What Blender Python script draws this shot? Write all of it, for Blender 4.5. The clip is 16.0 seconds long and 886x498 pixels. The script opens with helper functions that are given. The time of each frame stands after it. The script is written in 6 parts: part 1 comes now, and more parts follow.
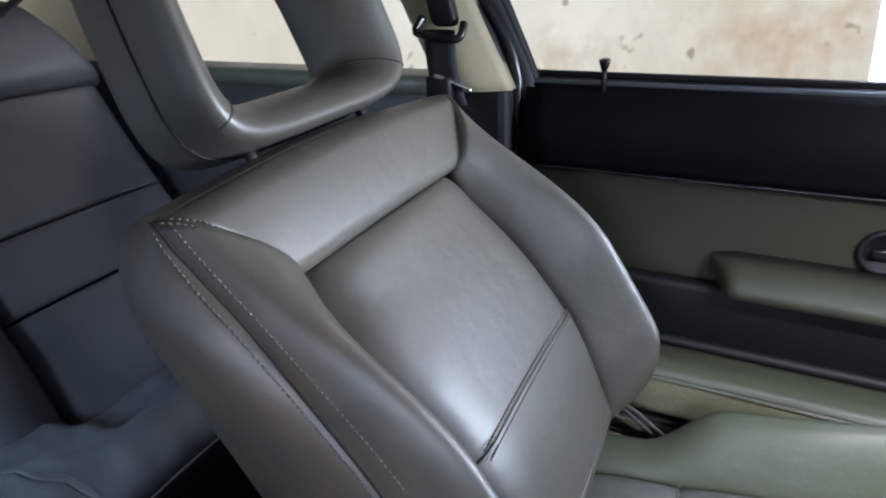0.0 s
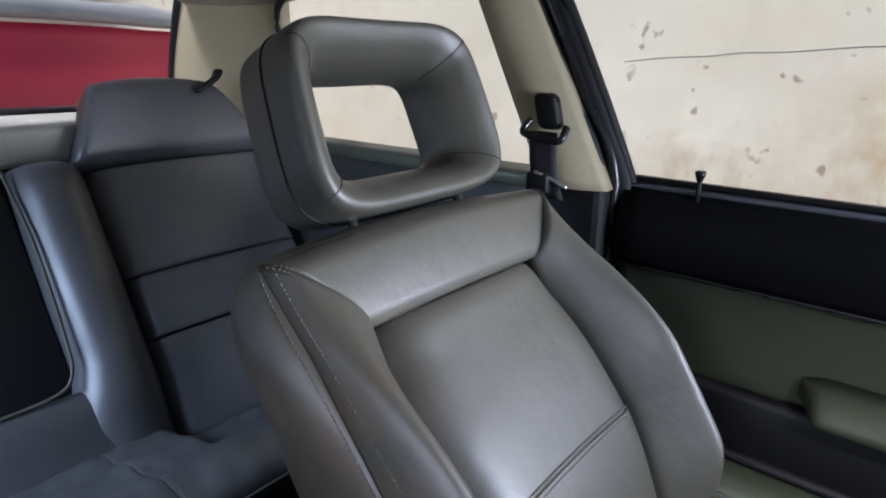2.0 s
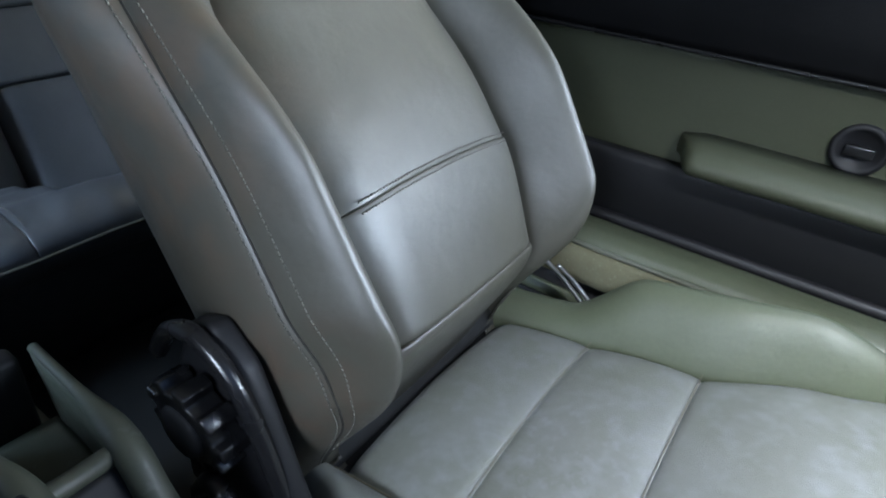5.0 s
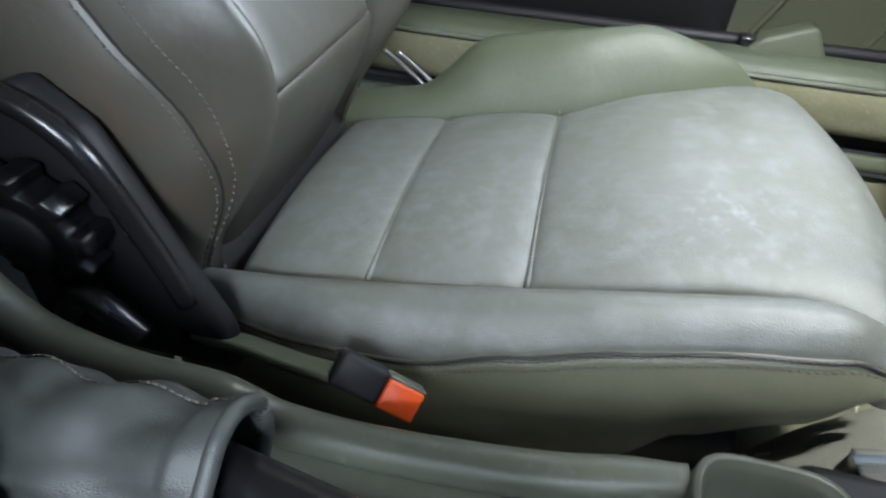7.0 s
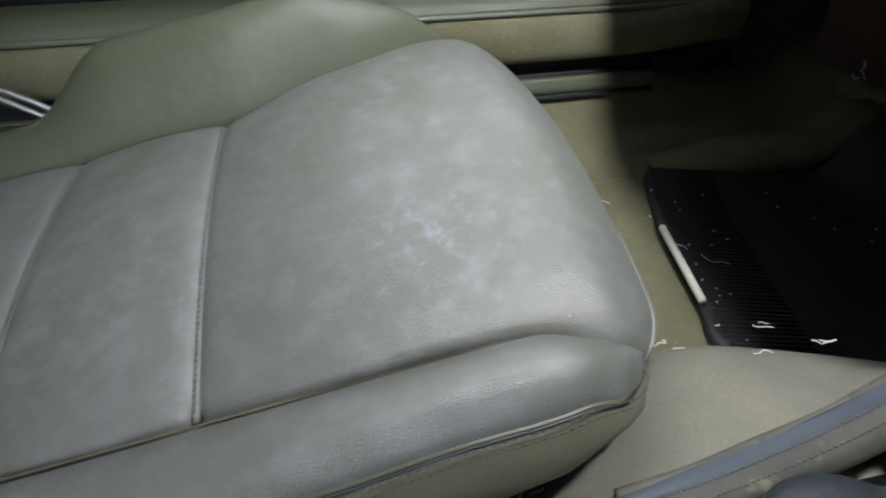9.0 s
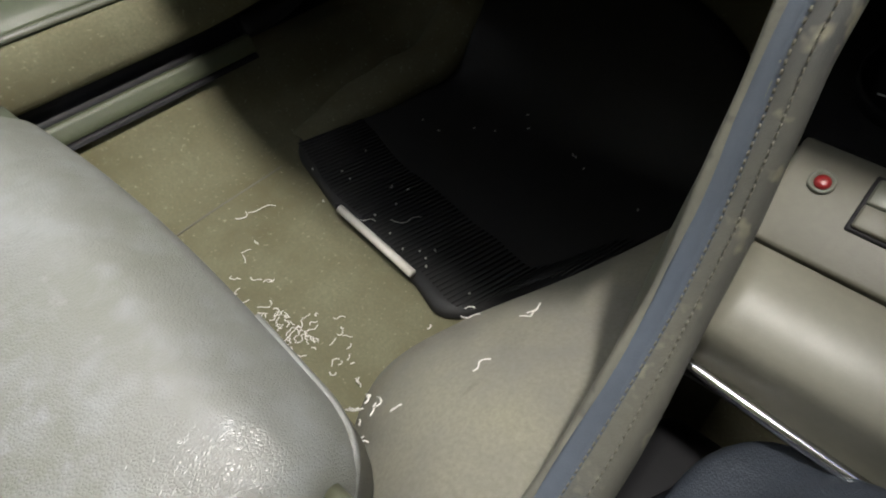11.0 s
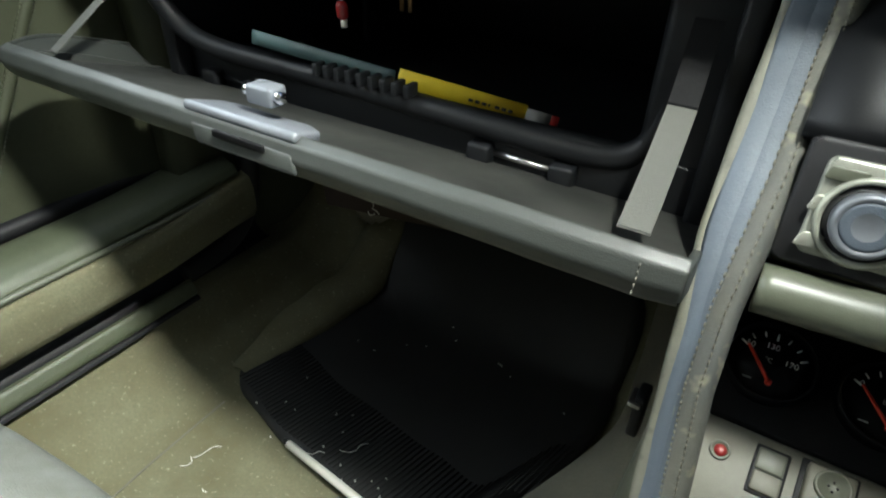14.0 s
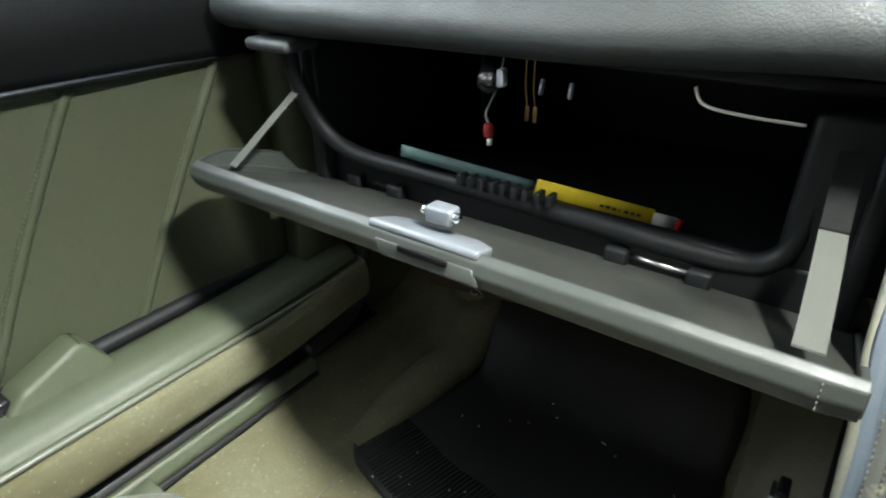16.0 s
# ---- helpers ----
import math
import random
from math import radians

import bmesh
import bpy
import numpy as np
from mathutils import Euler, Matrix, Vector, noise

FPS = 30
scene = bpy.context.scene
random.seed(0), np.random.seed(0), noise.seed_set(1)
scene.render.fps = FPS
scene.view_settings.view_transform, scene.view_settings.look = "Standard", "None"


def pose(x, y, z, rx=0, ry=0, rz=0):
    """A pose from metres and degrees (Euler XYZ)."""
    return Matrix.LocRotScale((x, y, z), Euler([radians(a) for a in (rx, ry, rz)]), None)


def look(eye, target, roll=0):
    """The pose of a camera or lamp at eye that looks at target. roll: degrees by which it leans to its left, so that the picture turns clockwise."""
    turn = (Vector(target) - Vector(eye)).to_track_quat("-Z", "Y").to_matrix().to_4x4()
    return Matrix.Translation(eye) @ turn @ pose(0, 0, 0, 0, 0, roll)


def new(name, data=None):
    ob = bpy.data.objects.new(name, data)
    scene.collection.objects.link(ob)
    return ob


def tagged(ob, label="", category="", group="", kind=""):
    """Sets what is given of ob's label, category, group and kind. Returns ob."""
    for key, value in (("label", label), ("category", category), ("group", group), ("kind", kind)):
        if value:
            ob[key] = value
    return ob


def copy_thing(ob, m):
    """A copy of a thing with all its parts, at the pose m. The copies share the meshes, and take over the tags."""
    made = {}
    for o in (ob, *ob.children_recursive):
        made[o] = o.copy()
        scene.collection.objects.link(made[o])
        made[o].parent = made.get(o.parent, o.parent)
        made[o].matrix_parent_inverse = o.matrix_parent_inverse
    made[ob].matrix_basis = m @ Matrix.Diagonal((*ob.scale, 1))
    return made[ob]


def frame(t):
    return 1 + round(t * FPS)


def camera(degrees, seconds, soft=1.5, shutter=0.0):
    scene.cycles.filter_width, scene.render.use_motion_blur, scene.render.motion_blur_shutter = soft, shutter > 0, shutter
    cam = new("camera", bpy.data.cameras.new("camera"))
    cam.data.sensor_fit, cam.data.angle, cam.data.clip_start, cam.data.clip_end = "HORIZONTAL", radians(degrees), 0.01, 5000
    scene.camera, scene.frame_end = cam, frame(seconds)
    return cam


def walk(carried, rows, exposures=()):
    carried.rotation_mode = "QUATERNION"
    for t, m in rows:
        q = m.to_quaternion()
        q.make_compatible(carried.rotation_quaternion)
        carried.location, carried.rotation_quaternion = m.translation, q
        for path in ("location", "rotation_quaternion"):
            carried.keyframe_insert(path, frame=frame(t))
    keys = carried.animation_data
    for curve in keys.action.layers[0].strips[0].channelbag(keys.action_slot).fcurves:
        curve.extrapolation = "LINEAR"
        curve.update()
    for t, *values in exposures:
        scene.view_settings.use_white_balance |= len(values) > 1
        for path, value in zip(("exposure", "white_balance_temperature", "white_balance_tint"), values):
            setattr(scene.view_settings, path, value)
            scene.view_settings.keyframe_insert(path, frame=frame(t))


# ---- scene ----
cam = camera(73.5, 16.0, soft=1.9, shutter=0.3)
PATH = [
    (0, (-0.021, 0.126, 0.715), (-1.608, -0.718, -0.161), -2.8),
    (0.5, (-0.004, 0.159, 0.739), (-1.501, -0.888, -0.076), -2.1),
    (1, (0.015, 0.182, 0.774), (-1.456, -0.994, 0.101), -1.7),
    (1.5, (0.007, 0.193, 0.755), (-1.448, -1.037, 0.147), -0.9),
    (2, (0.001, 0.201, 0.732), (-1.446, -1.038, 0.121), 0.4),
    (2.5, (-0.006, 0.21, 0.711), (-1.447, -1.023, 0.076), 1.6),
    (3, (-0.019, 0.217, 0.687), (-1.445, -0.987, -0.032), 2.6),
    (3.5, (-0.034, 0.235, 0.66), (-1.452, -0.904, -0.171), 3.4),
    (4, (-0.032, 0.247, 0.641), (-1.47, -0.796, -0.278), 4.4),
    (4.2, (-0.034, 0.251, 0.63), (-1.479, -0.758, -0.315), 4.6),
    (6.3, (0.018, 0.262, 0.521), (-1.434, -0.404, -0.682), 5.8),
    (6.5, (0.027, 0.263, 0.507), (-1.45, -0.331, -0.703), 4.7),
    (7, (0.031, 0.248, 0.453), (-1.497, -0.047, -0.803), 3.9),
    (7.5, (0.021, 0.249, 0.449), (-1.469, 0.165, -0.883), 4.7),
    (8, (-0.025, 0.258, 0.456), (-1.498, 0.321, -0.896), 5.4),
    (8.5, (-0.074, 0.288, 0.452), (-1.521, 0.469, -0.917), 4.6),
    (9, (-0.113, 0.336, 0.446), (-1.522, 0.665, -0.935), 1.8),
    (9.5, (-0.143, 0.383, 0.434), (-1.469, 0.892, -0.974), -1.4),
    (10, (-0.164, 0.425, 0.421), (-1.355, 1.106, -1.034), -2.8),
    (10.2, (-0.172, 0.439, 0.417), (-1.291, 1.193, -1.06), -2.8),
    (12.3, (-0.206, 0.459, 0.448), (-0.982, 1.646, -0.962), 1.6),
    (12.5, (-0.207, 0.459, 0.455), (-1.004, 1.682, -0.913), 1.5),
    (13, (-0.209, 0.453, 0.466), (-1.034, 1.759, -0.805), 1.9),
    (13.5, (-0.212, 0.447, 0.485), (-1.049, 1.816, -0.708), 2.0),
    (14, (-0.223, 0.438, 0.509), (-1.076, 1.857, -0.614), 1.9),
    (14.5, (-0.233, 0.433, 0.53), (-1.102, 1.887, -0.533), 1.6),
    (15, (-0.246, 0.421, 0.546), (-1.138, 1.901, -0.462), 1.2),
    (15.5, (-0.26, 0.401, 0.557), (-1.188, 1.883, -0.412), 0.7),
    (16, (-0.267, 0.384, 0.554), (-1.313, 1.794, -0.405), -1.0),
]
EXPOSURE = ((0.0, 0.65, 5500, 18), (2.0, 0.48, 5600, 20), (4.2, 0.80, 5200, 14), (6.3, 0.92, 5800, 9), (7.5, 0.90, 5700, 10), (9.0, 0.28, 5850, 13), (10.2, 0.30, 6300, 16), (12.3, 0.80, 6200, 6), (14.0, 0.92, 6000, 3), (16.0, 1.35, 6000, 3))
walk(cam, [(t, look(eye, target, roll)) for t, eye, target, roll in PATH], EXPOSURE)

# ---- light ----
world = bpy.data.worlds.new("sky")
scene.world = world
world.use_nodes = True
wn = world.node_tree
sky = wn.nodes.new("ShaderNodeTexSky")
sky.sky_type, sky.sun_disc = "NISHITA", False
sky.sun_elevation, sky.sun_rotation = radians(48), radians(120)
wn.links.new(sky.outputs[0], wn.nodes["Background"].inputs[0])
wn.nodes["Background"].inputs[1].default_value = 0.10
sun = new("sun", bpy.data.lights.new("sun", "SUN"))
sun.data.energy, sun.data.angle, sun.data.color = 3.0, radians(14), (1.0, 0.95, 0.86)
sun.matrix_world = look((2.2, -0.8, 4.0), (0, 0, 0))


def window_light(name, eye, target, sx, sy, power, color):
    ob = new(name, bpy.data.lights.new(name, "AREA"))
    ob.data.shape, ob.data.size, ob.data.size_y = "RECTANGLE", sx, sy
    ob.data.energy, ob.data.color = power, color
    ob.matrix_world = look(eye, target)
    return ob


# daylight in the openings: windscreen, front of the passenger's window, driver's rear side window
windscreen_light = window_light("windscreen_daylight", (-0.58, 0.97, 0.635), (-0.40, -0.05, 0.58), 0.40, 0.12, 3.2, (0.92, 0.96, 0.96))
windscreen_light.data.spread = radians(70)
passenger_light = window_light("passenger_window_daylight", (-0.815, 0.46, 0.66), (-0.30, 0.32, 0.36), 0.46, 0.30, 1.6, (0.94, 0.97, 1.0))
passenger_light.data.spread = radians(150)
driver_light = window_light("driver_window_daylight", (0.575, 0.21, 0.68), (-0.22, 0.0, 0.16), 0.38, 0.24, 1.0, (0.92, 0.95, 0.96))
driver_light.data.spread = radians(60)
rear_side_light = window_light("rear_side_window_daylight", (0.59, -0.62, 0.72), (-0.30, -0.60, 0.16), 0.60, 0.28, 1.7, (0.70, 0.86, 1.0))
rear_side_light.data.spread = radians(76)
# the lit courtesy lamp at the front edge of the headliner
roof_lamp = new("roof_lamp_light", bpy.data.lights.new("roof_lamp_light", "AREA"))
roof_lamp.data.shape, roof_lamp.data.size, roof_lamp.data.size_y = "RECTANGLE", 0.07, 0.035
roof_lamp.data.spread = radians(78)
roof_lamp.data.energy, roof_lamp.data.color = 2.8, (1.0, 0.96, 0.86)
roof_lamp.matrix_world = look((-0.15, 0.553, 0.893), (-0.68, 0.52, 0.0))

# ---- materials ----


def mat(name, base, rough=0.5, metal=0.0, second=None, big=3.0, amount=0.5, grain=400.0, bump=0.1, spec=0.5, rough_var=0.1,
        speck=None, speck_scale=60.0, speck_at=0.68, speck_soft=0.05, kind="noise", dist=0.001, crease=0.35, mottle=0.22, worn=None):
    m = bpy.data.materials.new(name)
    m.use_nodes = True
    nt = m.node_tree
    b = nt.nodes["Principled BSDF"]
    tc = nt.nodes.new("ShaderNodeTexCoord")

    def tex(scale, detail=4.0, rough_=0.6):
        n = nt.nodes.new("ShaderNodeTexNoise")
        n.inputs["Scale"].default_value, n.inputs["Detail"].default_value, n.inputs["Roughness"].default_value = scale, detail, rough_
        nt.links.new(tc.outputs["Object"], n.inputs["Vector"])
        return n

    def ramp(src, a, z):
        n = nt.nodes.new("ShaderNodeMapRange")
        n.inputs["From Min"].default_value, n.inputs["From Max"].default_value = a, z
        nt.links.new(src, n.inputs["Value"])
        return n.outputs[0]

    def mix(fac, a, c):
        n = nt.nodes.new("ShaderNodeMix")
        n.data_type = "RGBA"
        nt.links.new(fac, n.inputs["Factor"])
        for sock, v in (("A", a), ("B", c)):
            s = [i for i in n.inputs if i.name == sock and i.type == "RGBA"][0]
            if isinstance(v, tuple):
                s.default_value = (*v, 1)
            else:
                nt.links.new(v, s)
        return [o for o in n.outputs if o.type == "RGBA"][0]

    second = second or tuple(c * 0.7 for c in base)
    large = tex(big, 5.0, 0.62)
    fac = nt.nodes.new("ShaderNodeMath")
    fac.operation = "MULTIPLY"
    nt.links.new(ramp(large.outputs["Fac"], 0.35, 0.68), fac.inputs[0])
    fac.inputs[1].default_value = amount
    col = mix(fac.outputs[0], base, second)
    fine = tex(grain * 0.25, 3.0)
    shade = nt.nodes.new("ShaderNodeMath")
    shade.operation = "MULTIPLY"
    nt.links.new(ramp(fine.outputs["Fac"], 0.3, 0.7), shade.inputs[0])
    shade.inputs[1].default_value = mottle
    col = mix(shade.outputs[0], col, tuple(c * 0.6 for c in base))
    if speck:
        sp = tex(speck_scale, 2.0)
        col = mix(ramp(sp.outputs["Fac"], speck_at, speck_at + speck_soft), col, speck)
    for centre, radius, tint, scale, low in worn or ():
        away = nt.nodes.new("ShaderNodeVectorMath")
        away.operation = "DISTANCE"
        nt.links.new(tc.outputs["Object"], away.inputs[0])
        away.inputs[1].default_value = centre
        both = nt.nodes.new("ShaderNodeMath")
        both.operation = "MULTIPLY"
        nt.links.new(ramp(away.outputs["Value"], radius, radius * 0.35), both.inputs[0])
        nt.links.new(ramp(tex(scale, 3.0).outputs["Fac"], low, low + 0.26), both.inputs[1])
        col = mix(both.outputs[0], col, tint)
    nt.links.new(col, b.inputs["Base Color"])
    b.inputs["Metallic"].default_value = metal
    b.inputs["Specular IOR Level"].default_value = spec
    rr = nt.nodes.new("ShaderNodeMapRange")
    rr.inputs["From Min"].default_value, rr.inputs["From Max"].default_value = 0.3, 0.7
    rr.inputs["To Min"].default_value, rr.inputs["To Max"].default_value = max(0.02, rough - rough_var), min(1, rough + rough_var)
    nt.links.new(large.outputs["Fac"], rr.inputs["Value"])
    nt.links.new(rr.outputs[0], b.inputs["Roughness"])
    if bump:
        if kind == "leather":
            g = nt.nodes.new("ShaderNodeTexVoronoi")
            g.feature = "DISTANCE_TO_EDGE"
            g.inputs["Scale"].default_value = grain
            nt.links.new(tc.outputs["Object"], g.inputs["Vector"])
            h = ramp(g.outputs["Distance"], 0.0, 0.25)
        else:
            h = tex(grain, 3.0).outputs["Fac"]
        bn = nt.nodes.new("ShaderNodeBump")
        bn.inputs["Strength"].default_value, bn.inputs["Distance"].default_value = bump, dist
        nt.links.new(h, bn.inputs["Height"])
        if kind == "leather":
            wr = tex(28.0, 3.0, 0.55)
            b2 = nt.nodes.new("ShaderNodeBump")
            b2.inputs["Strength"].default_value, b2.inputs["Distance"].default_value = crease, 0.004
            nt.links.new(wr.outputs["Fac"], b2.inputs["Height"])
            nt.links.new(bn.outputs[0], b2.inputs["Normal"])
            bn = b2
        nt.links.new(bn.outputs[0], b.inputs["Normal"])
    return m


def glass_mat(name, tint):
    m = bpy.data.materials.new(name)
    m.use_nodes = True
    b = m.node_tree.nodes["Principled BSDF"]
    b.inputs["Base Color"].default_value = (*tint, 1)
    b.inputs["Transmission Weight"].default_value = 1.0
    b.inputs["Roughness"].default_value, b.inputs["IOR"].default_value = 0.0, 1.02
    return m


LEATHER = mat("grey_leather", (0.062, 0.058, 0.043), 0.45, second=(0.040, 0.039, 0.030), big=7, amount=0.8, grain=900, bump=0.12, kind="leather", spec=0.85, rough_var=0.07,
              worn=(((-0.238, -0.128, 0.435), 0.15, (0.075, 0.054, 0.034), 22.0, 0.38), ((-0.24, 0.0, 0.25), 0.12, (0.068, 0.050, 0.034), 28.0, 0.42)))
REARLEATHER = mat("dark_blue_grey_leather", (0.092, 0.093, 0.097), 0.40, second=(0.060, 0.061, 0.063), big=7, amount=0.7, grain=900, bump=0.10, kind="leather", spec=0.8, rough_var=0.06, crease=0.25)
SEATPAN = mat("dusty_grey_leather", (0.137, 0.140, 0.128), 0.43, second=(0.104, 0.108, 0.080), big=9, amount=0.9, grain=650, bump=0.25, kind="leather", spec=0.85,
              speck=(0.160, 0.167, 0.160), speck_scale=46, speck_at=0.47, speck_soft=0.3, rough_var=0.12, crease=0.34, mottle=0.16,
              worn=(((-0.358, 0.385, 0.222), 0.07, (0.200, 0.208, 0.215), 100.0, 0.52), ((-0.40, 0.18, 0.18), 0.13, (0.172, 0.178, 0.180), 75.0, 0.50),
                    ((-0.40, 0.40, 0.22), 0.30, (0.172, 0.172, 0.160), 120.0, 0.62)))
OLIVELEATHER = mat("olive_grey_leather", (0.125, 0.128, 0.082), 0.48, second=(0.085, 0.088, 0.056), big=9, amount=0.8, grain=800, bump=0.14, kind="leather", spec=0.7, rough_var=0.08)
DARKLEATHER = mat("dark_grey_leather", (0.03, 0.031, 0.031), 0.45, big=6, amount=0.5, grain=800, bump=0.12, kind="leather", rough_var=0.06)
TRAY = mat("dark_worn_console_plastic", (0.092, 0.098, 0.070), 0.45, second=(0.052, 0.056, 0.042), big=12, amount=0.7, grain=1100, bump=0.12, speck=(0.10, 0.105, 0.085), speck_scale=70, speck_at=0.62, speck_soft=0.1)
BOOT = mat("worn_dark_leather", (0.060, 0.064, 0.060), 0.5, second=(0.034, 0.037, 0.035), big=14, amount=0.8, grain=700, bump=0.2, kind="leather", crease=0.6)
GAITER = mat("blue_black_leather", (0.040, 0.047, 0.058), 0.38, second=(0.024, 0.028, 0.035), big=14, amount=0.8, grain=700, bump=0.2, kind="leather", crease=0.6)
SHELF = mat("pale_grey_shelf_cloth", (0.34, 0.335, 0.29), 0.9, grain=900, bump=0.3)
PIPING = mat("dull_tan_piping", (0.11, 0.10, 0.075), 0.6, grain=900, bump=0.1)
# dark colour for seam and crease lines, with their shadow painted in
SEAM = mat("painted_seam_shadow", (0.034, 0.033, 0.028), 0.9, spec=0.1, bump=0.0)
THREAD = mat("grey_thread", (0.090, 0.085, 0.068), 0.7, grain=2000, bump=0.1)
BLACK = mat("black_plastic", (0.011, 0.011, 0.0125), 0.55, spec=0.35, grain=1200, bump=0.08, rough_var=0.08)
TRIMBLACK = mat("black_door_top_vinyl", (0.004, 0.004, 0.0045), 0.6, spec=0.12, grain=900, bump=0.12, kind="leather")
MOULD = mat("black_moulded_plastic", (0.007, 0.0075, 0.0085), 0.45, spec=0.22, grain=1100, bump=0.1, rough_var=0.1)
GLOSS = mat("glossy_black_plastic", (0.008, 0.008, 0.009), 0.28, grain=600, bump=0.02, rough_var=0.04)
RUBBER = mat("black_rubber", (0.011, 0.011, 0.011), 0.62, second=(0.021, 0.021, 0.020), big=9, grain=500, bump=0.15, speck=(0.16, 0.15, 0.12), speck_scale=150, speck_at=0.80)
CARPET = mat("olive_carpet", (0.205, 0.202, 0.132), 0.95, second=(0.105, 0.090, 0.043), big=4.5, amount=1.0, grain=1500, bump=0.6, spec=0.1, dist=0.002,
             speck=(0.265, 0.258, 0.175), speck_scale=260, speck_at=0.64, speck_soft=0.1, mottle=0.6)
TUNNELCARPET = mat("beige_grey_carpet", (0.31, 0.295, 0.220), 0.95, second=(0.19, 0.186, 0.18), big=6, amount=0.9, grain=1500, bump=0.5, mottle=0.5, spec=0.1, dist=0.002)
VINYL = mat("olive_vinyl", (0.086, 0.097, 0.060), 0.45, second=(0.060, 0.068, 0.042), big=7, amount=0.6, grain=900, bump=0.12, kind="leather")
DOORVINYL = mat("green_grey_door_vinyl", (0.056, 0.061, 0.037), 0.5, second=(0.046, 0.051, 0.031), big=5, amount=0.5, grain=900, bump=0.12, kind="leather", spec=0.3)
BEIGE = mat("beige_trim", (0.36, 0.315, 0.20), 0.7, second=(0.30, 0.26, 0.165), big=4, grain=500, bump=0.1)
HEADLINER = mat("headliner_cloth", (0.33, 0.30, 0.22), 0.9, grain=900, bump=0.3)
CONSOLE = mat("grey_green_console_plastic", (0.12, 0.125, 0.094), 0.42, second=(0.085, 0.09, 0.066), big=12, amount=0.6, grain=1100, bump=0.12,
              speck=(0.22, 0.22, 0.18), speck_scale=120, speck_at=0.72)
# grey leather; the blue of the reflected sky is put into its base colour
DASHROLL = mat("sky_tinted_padded_leather", (0.085, 0.103, 0.130), 0.5, second=(0.062, 0.073, 0.088), big=10, amount=0.7, grain=900, bump=0.14, kind="leather", spec=0.35)
DASHPAD = mat("grey_dash_skin", (0.029, 0.032, 0.033), 0.52, second=(0.021, 0.023, 0.023), big=6, amount=0.6, grain=450, bump=0.16, kind="leather", crease=0.4)
LIDSKIN = mat("grey_lid_skin", (0.030, 0.033, 0.030), 0.43, second=(0.022, 0.024, 0.020), big=9, amount=0.6, grain=900, bump=0.12, kind="leather", spec=0.55, crease=0.2)
FASCIA = mat("khaki_switch_panel", (0.15, 0.145, 0.112), 0.5, second=(0.12, 0.116, 0.09), big=14, grain=1200, bump=0.1)
STEEL = mat("brushed_steel", (0.55, 0.55, 0.54), 0.32, 1.0, grain=700, bump=0.05)
ROLLBAND = mat("worn_khaki_grey_leather", (0.120, 0.117, 0.095), 0.55, second=(0.072, 0.075, 0.073), big=16, amount=0.9, grain=900, bump=0.16, kind="leather", spec=0.25,
               speck=(0.20, 0.19, 0.14), speck_scale=90, speck_at=0.60, speck_soft=0.12)
WORNKHAKI = mat("pale_worn_khaki_leather", (0.150, 0.146, 0.115), 0.6, second=(0.09, 0.09, 0.075), big=24, amount=0.9, grain=1000, bump=0.3, spec=0.3,
                speck=(0.09, 0.09, 0.075), speck_scale=110, speck_at=0.60, speck_soft=0.1)
TANSEAM = mat("dusty_tan_seam", (0.16, 0.145, 0.098), 0.8, second=(0.09, 0.082, 0.056), big=60, amount=0.9, grain=1500, bump=0.1)
ROLLTHREAD = mat("pale_thread", (0.16, 0.153, 0.122), 0.8, spec=0.2, grain=2000, bump=0.1)
CHROME = mat("chrome", (0.75, 0.75, 0.76), 0.12, 1.0, bump=0.0, rough_var=0.04)
WEB = mat("grey_webbing", (0.06, 0.061, 0.052), 0.7, grain=1400, bump=0.4)
BLACKWEB = mat("black_webbing", (0.02, 0.02, 0.022), 0.7, grain=1400, bump=0.4)
ORANGE = mat("orange_button_plastic", (0.80, 0.10, 0.012), 0.4, second=(0.62, 0.07, 0.01), big=30, grain=700, bump=0.05)
RED = mat("red_plastic", (0.25, 0.015, 0.015), 0.3, bump=0.0)
NEEDLE = mat("red_needle", (0.75, 0.06, 0.03), 0.45, bump=0.0)
PRINT = mat("white_print", (0.62, 0.62, 0.60), 0.6, bump=0.0)
WHITE = mat("white_plastic", (0.74, 0.72, 0.65), 0.4, grain=500, bump=0.04)
LINT = mat("white_lint", (0.72, 0.70, 0.64), 0.9, bump=0.0)
YELLOW = mat("yellow_card", (0.80, 0.60, 0.02), 0.5, second=(0.72, 0.52, 0.02), big=30, bump=0.03)
TEAL = mat("teal_card", (0.045, 0.085, 0.085), 0.5, second=(0.03, 0.04, 0.04), big=20, bump=0.03)
GREY = mat("grey_card", (0.33, 0.33, 0.33), 0.5, bump=0.03)
DARKPRINT = mat("dark_print", (0.03, 0.03, 0.03), 0.6, bump=0.0)
COPPER = mat("bronze_terminal", (0.45, 0.27, 0.12), 0.35, 1.0, bump=0.03)
BROWN = mat("brown_fibreboard", (0.06, 0.04, 0.028), 0.9, second=(0.042, 0.028, 0.02), big=12, grain=500, bump=0.3)
GALV = mat("pale_zinc", (0.15, 0.16, 0.18), 0.42, 0.4, second=(0.18, 0.19, 0.21), big=30, grain=500, bump=0.06)
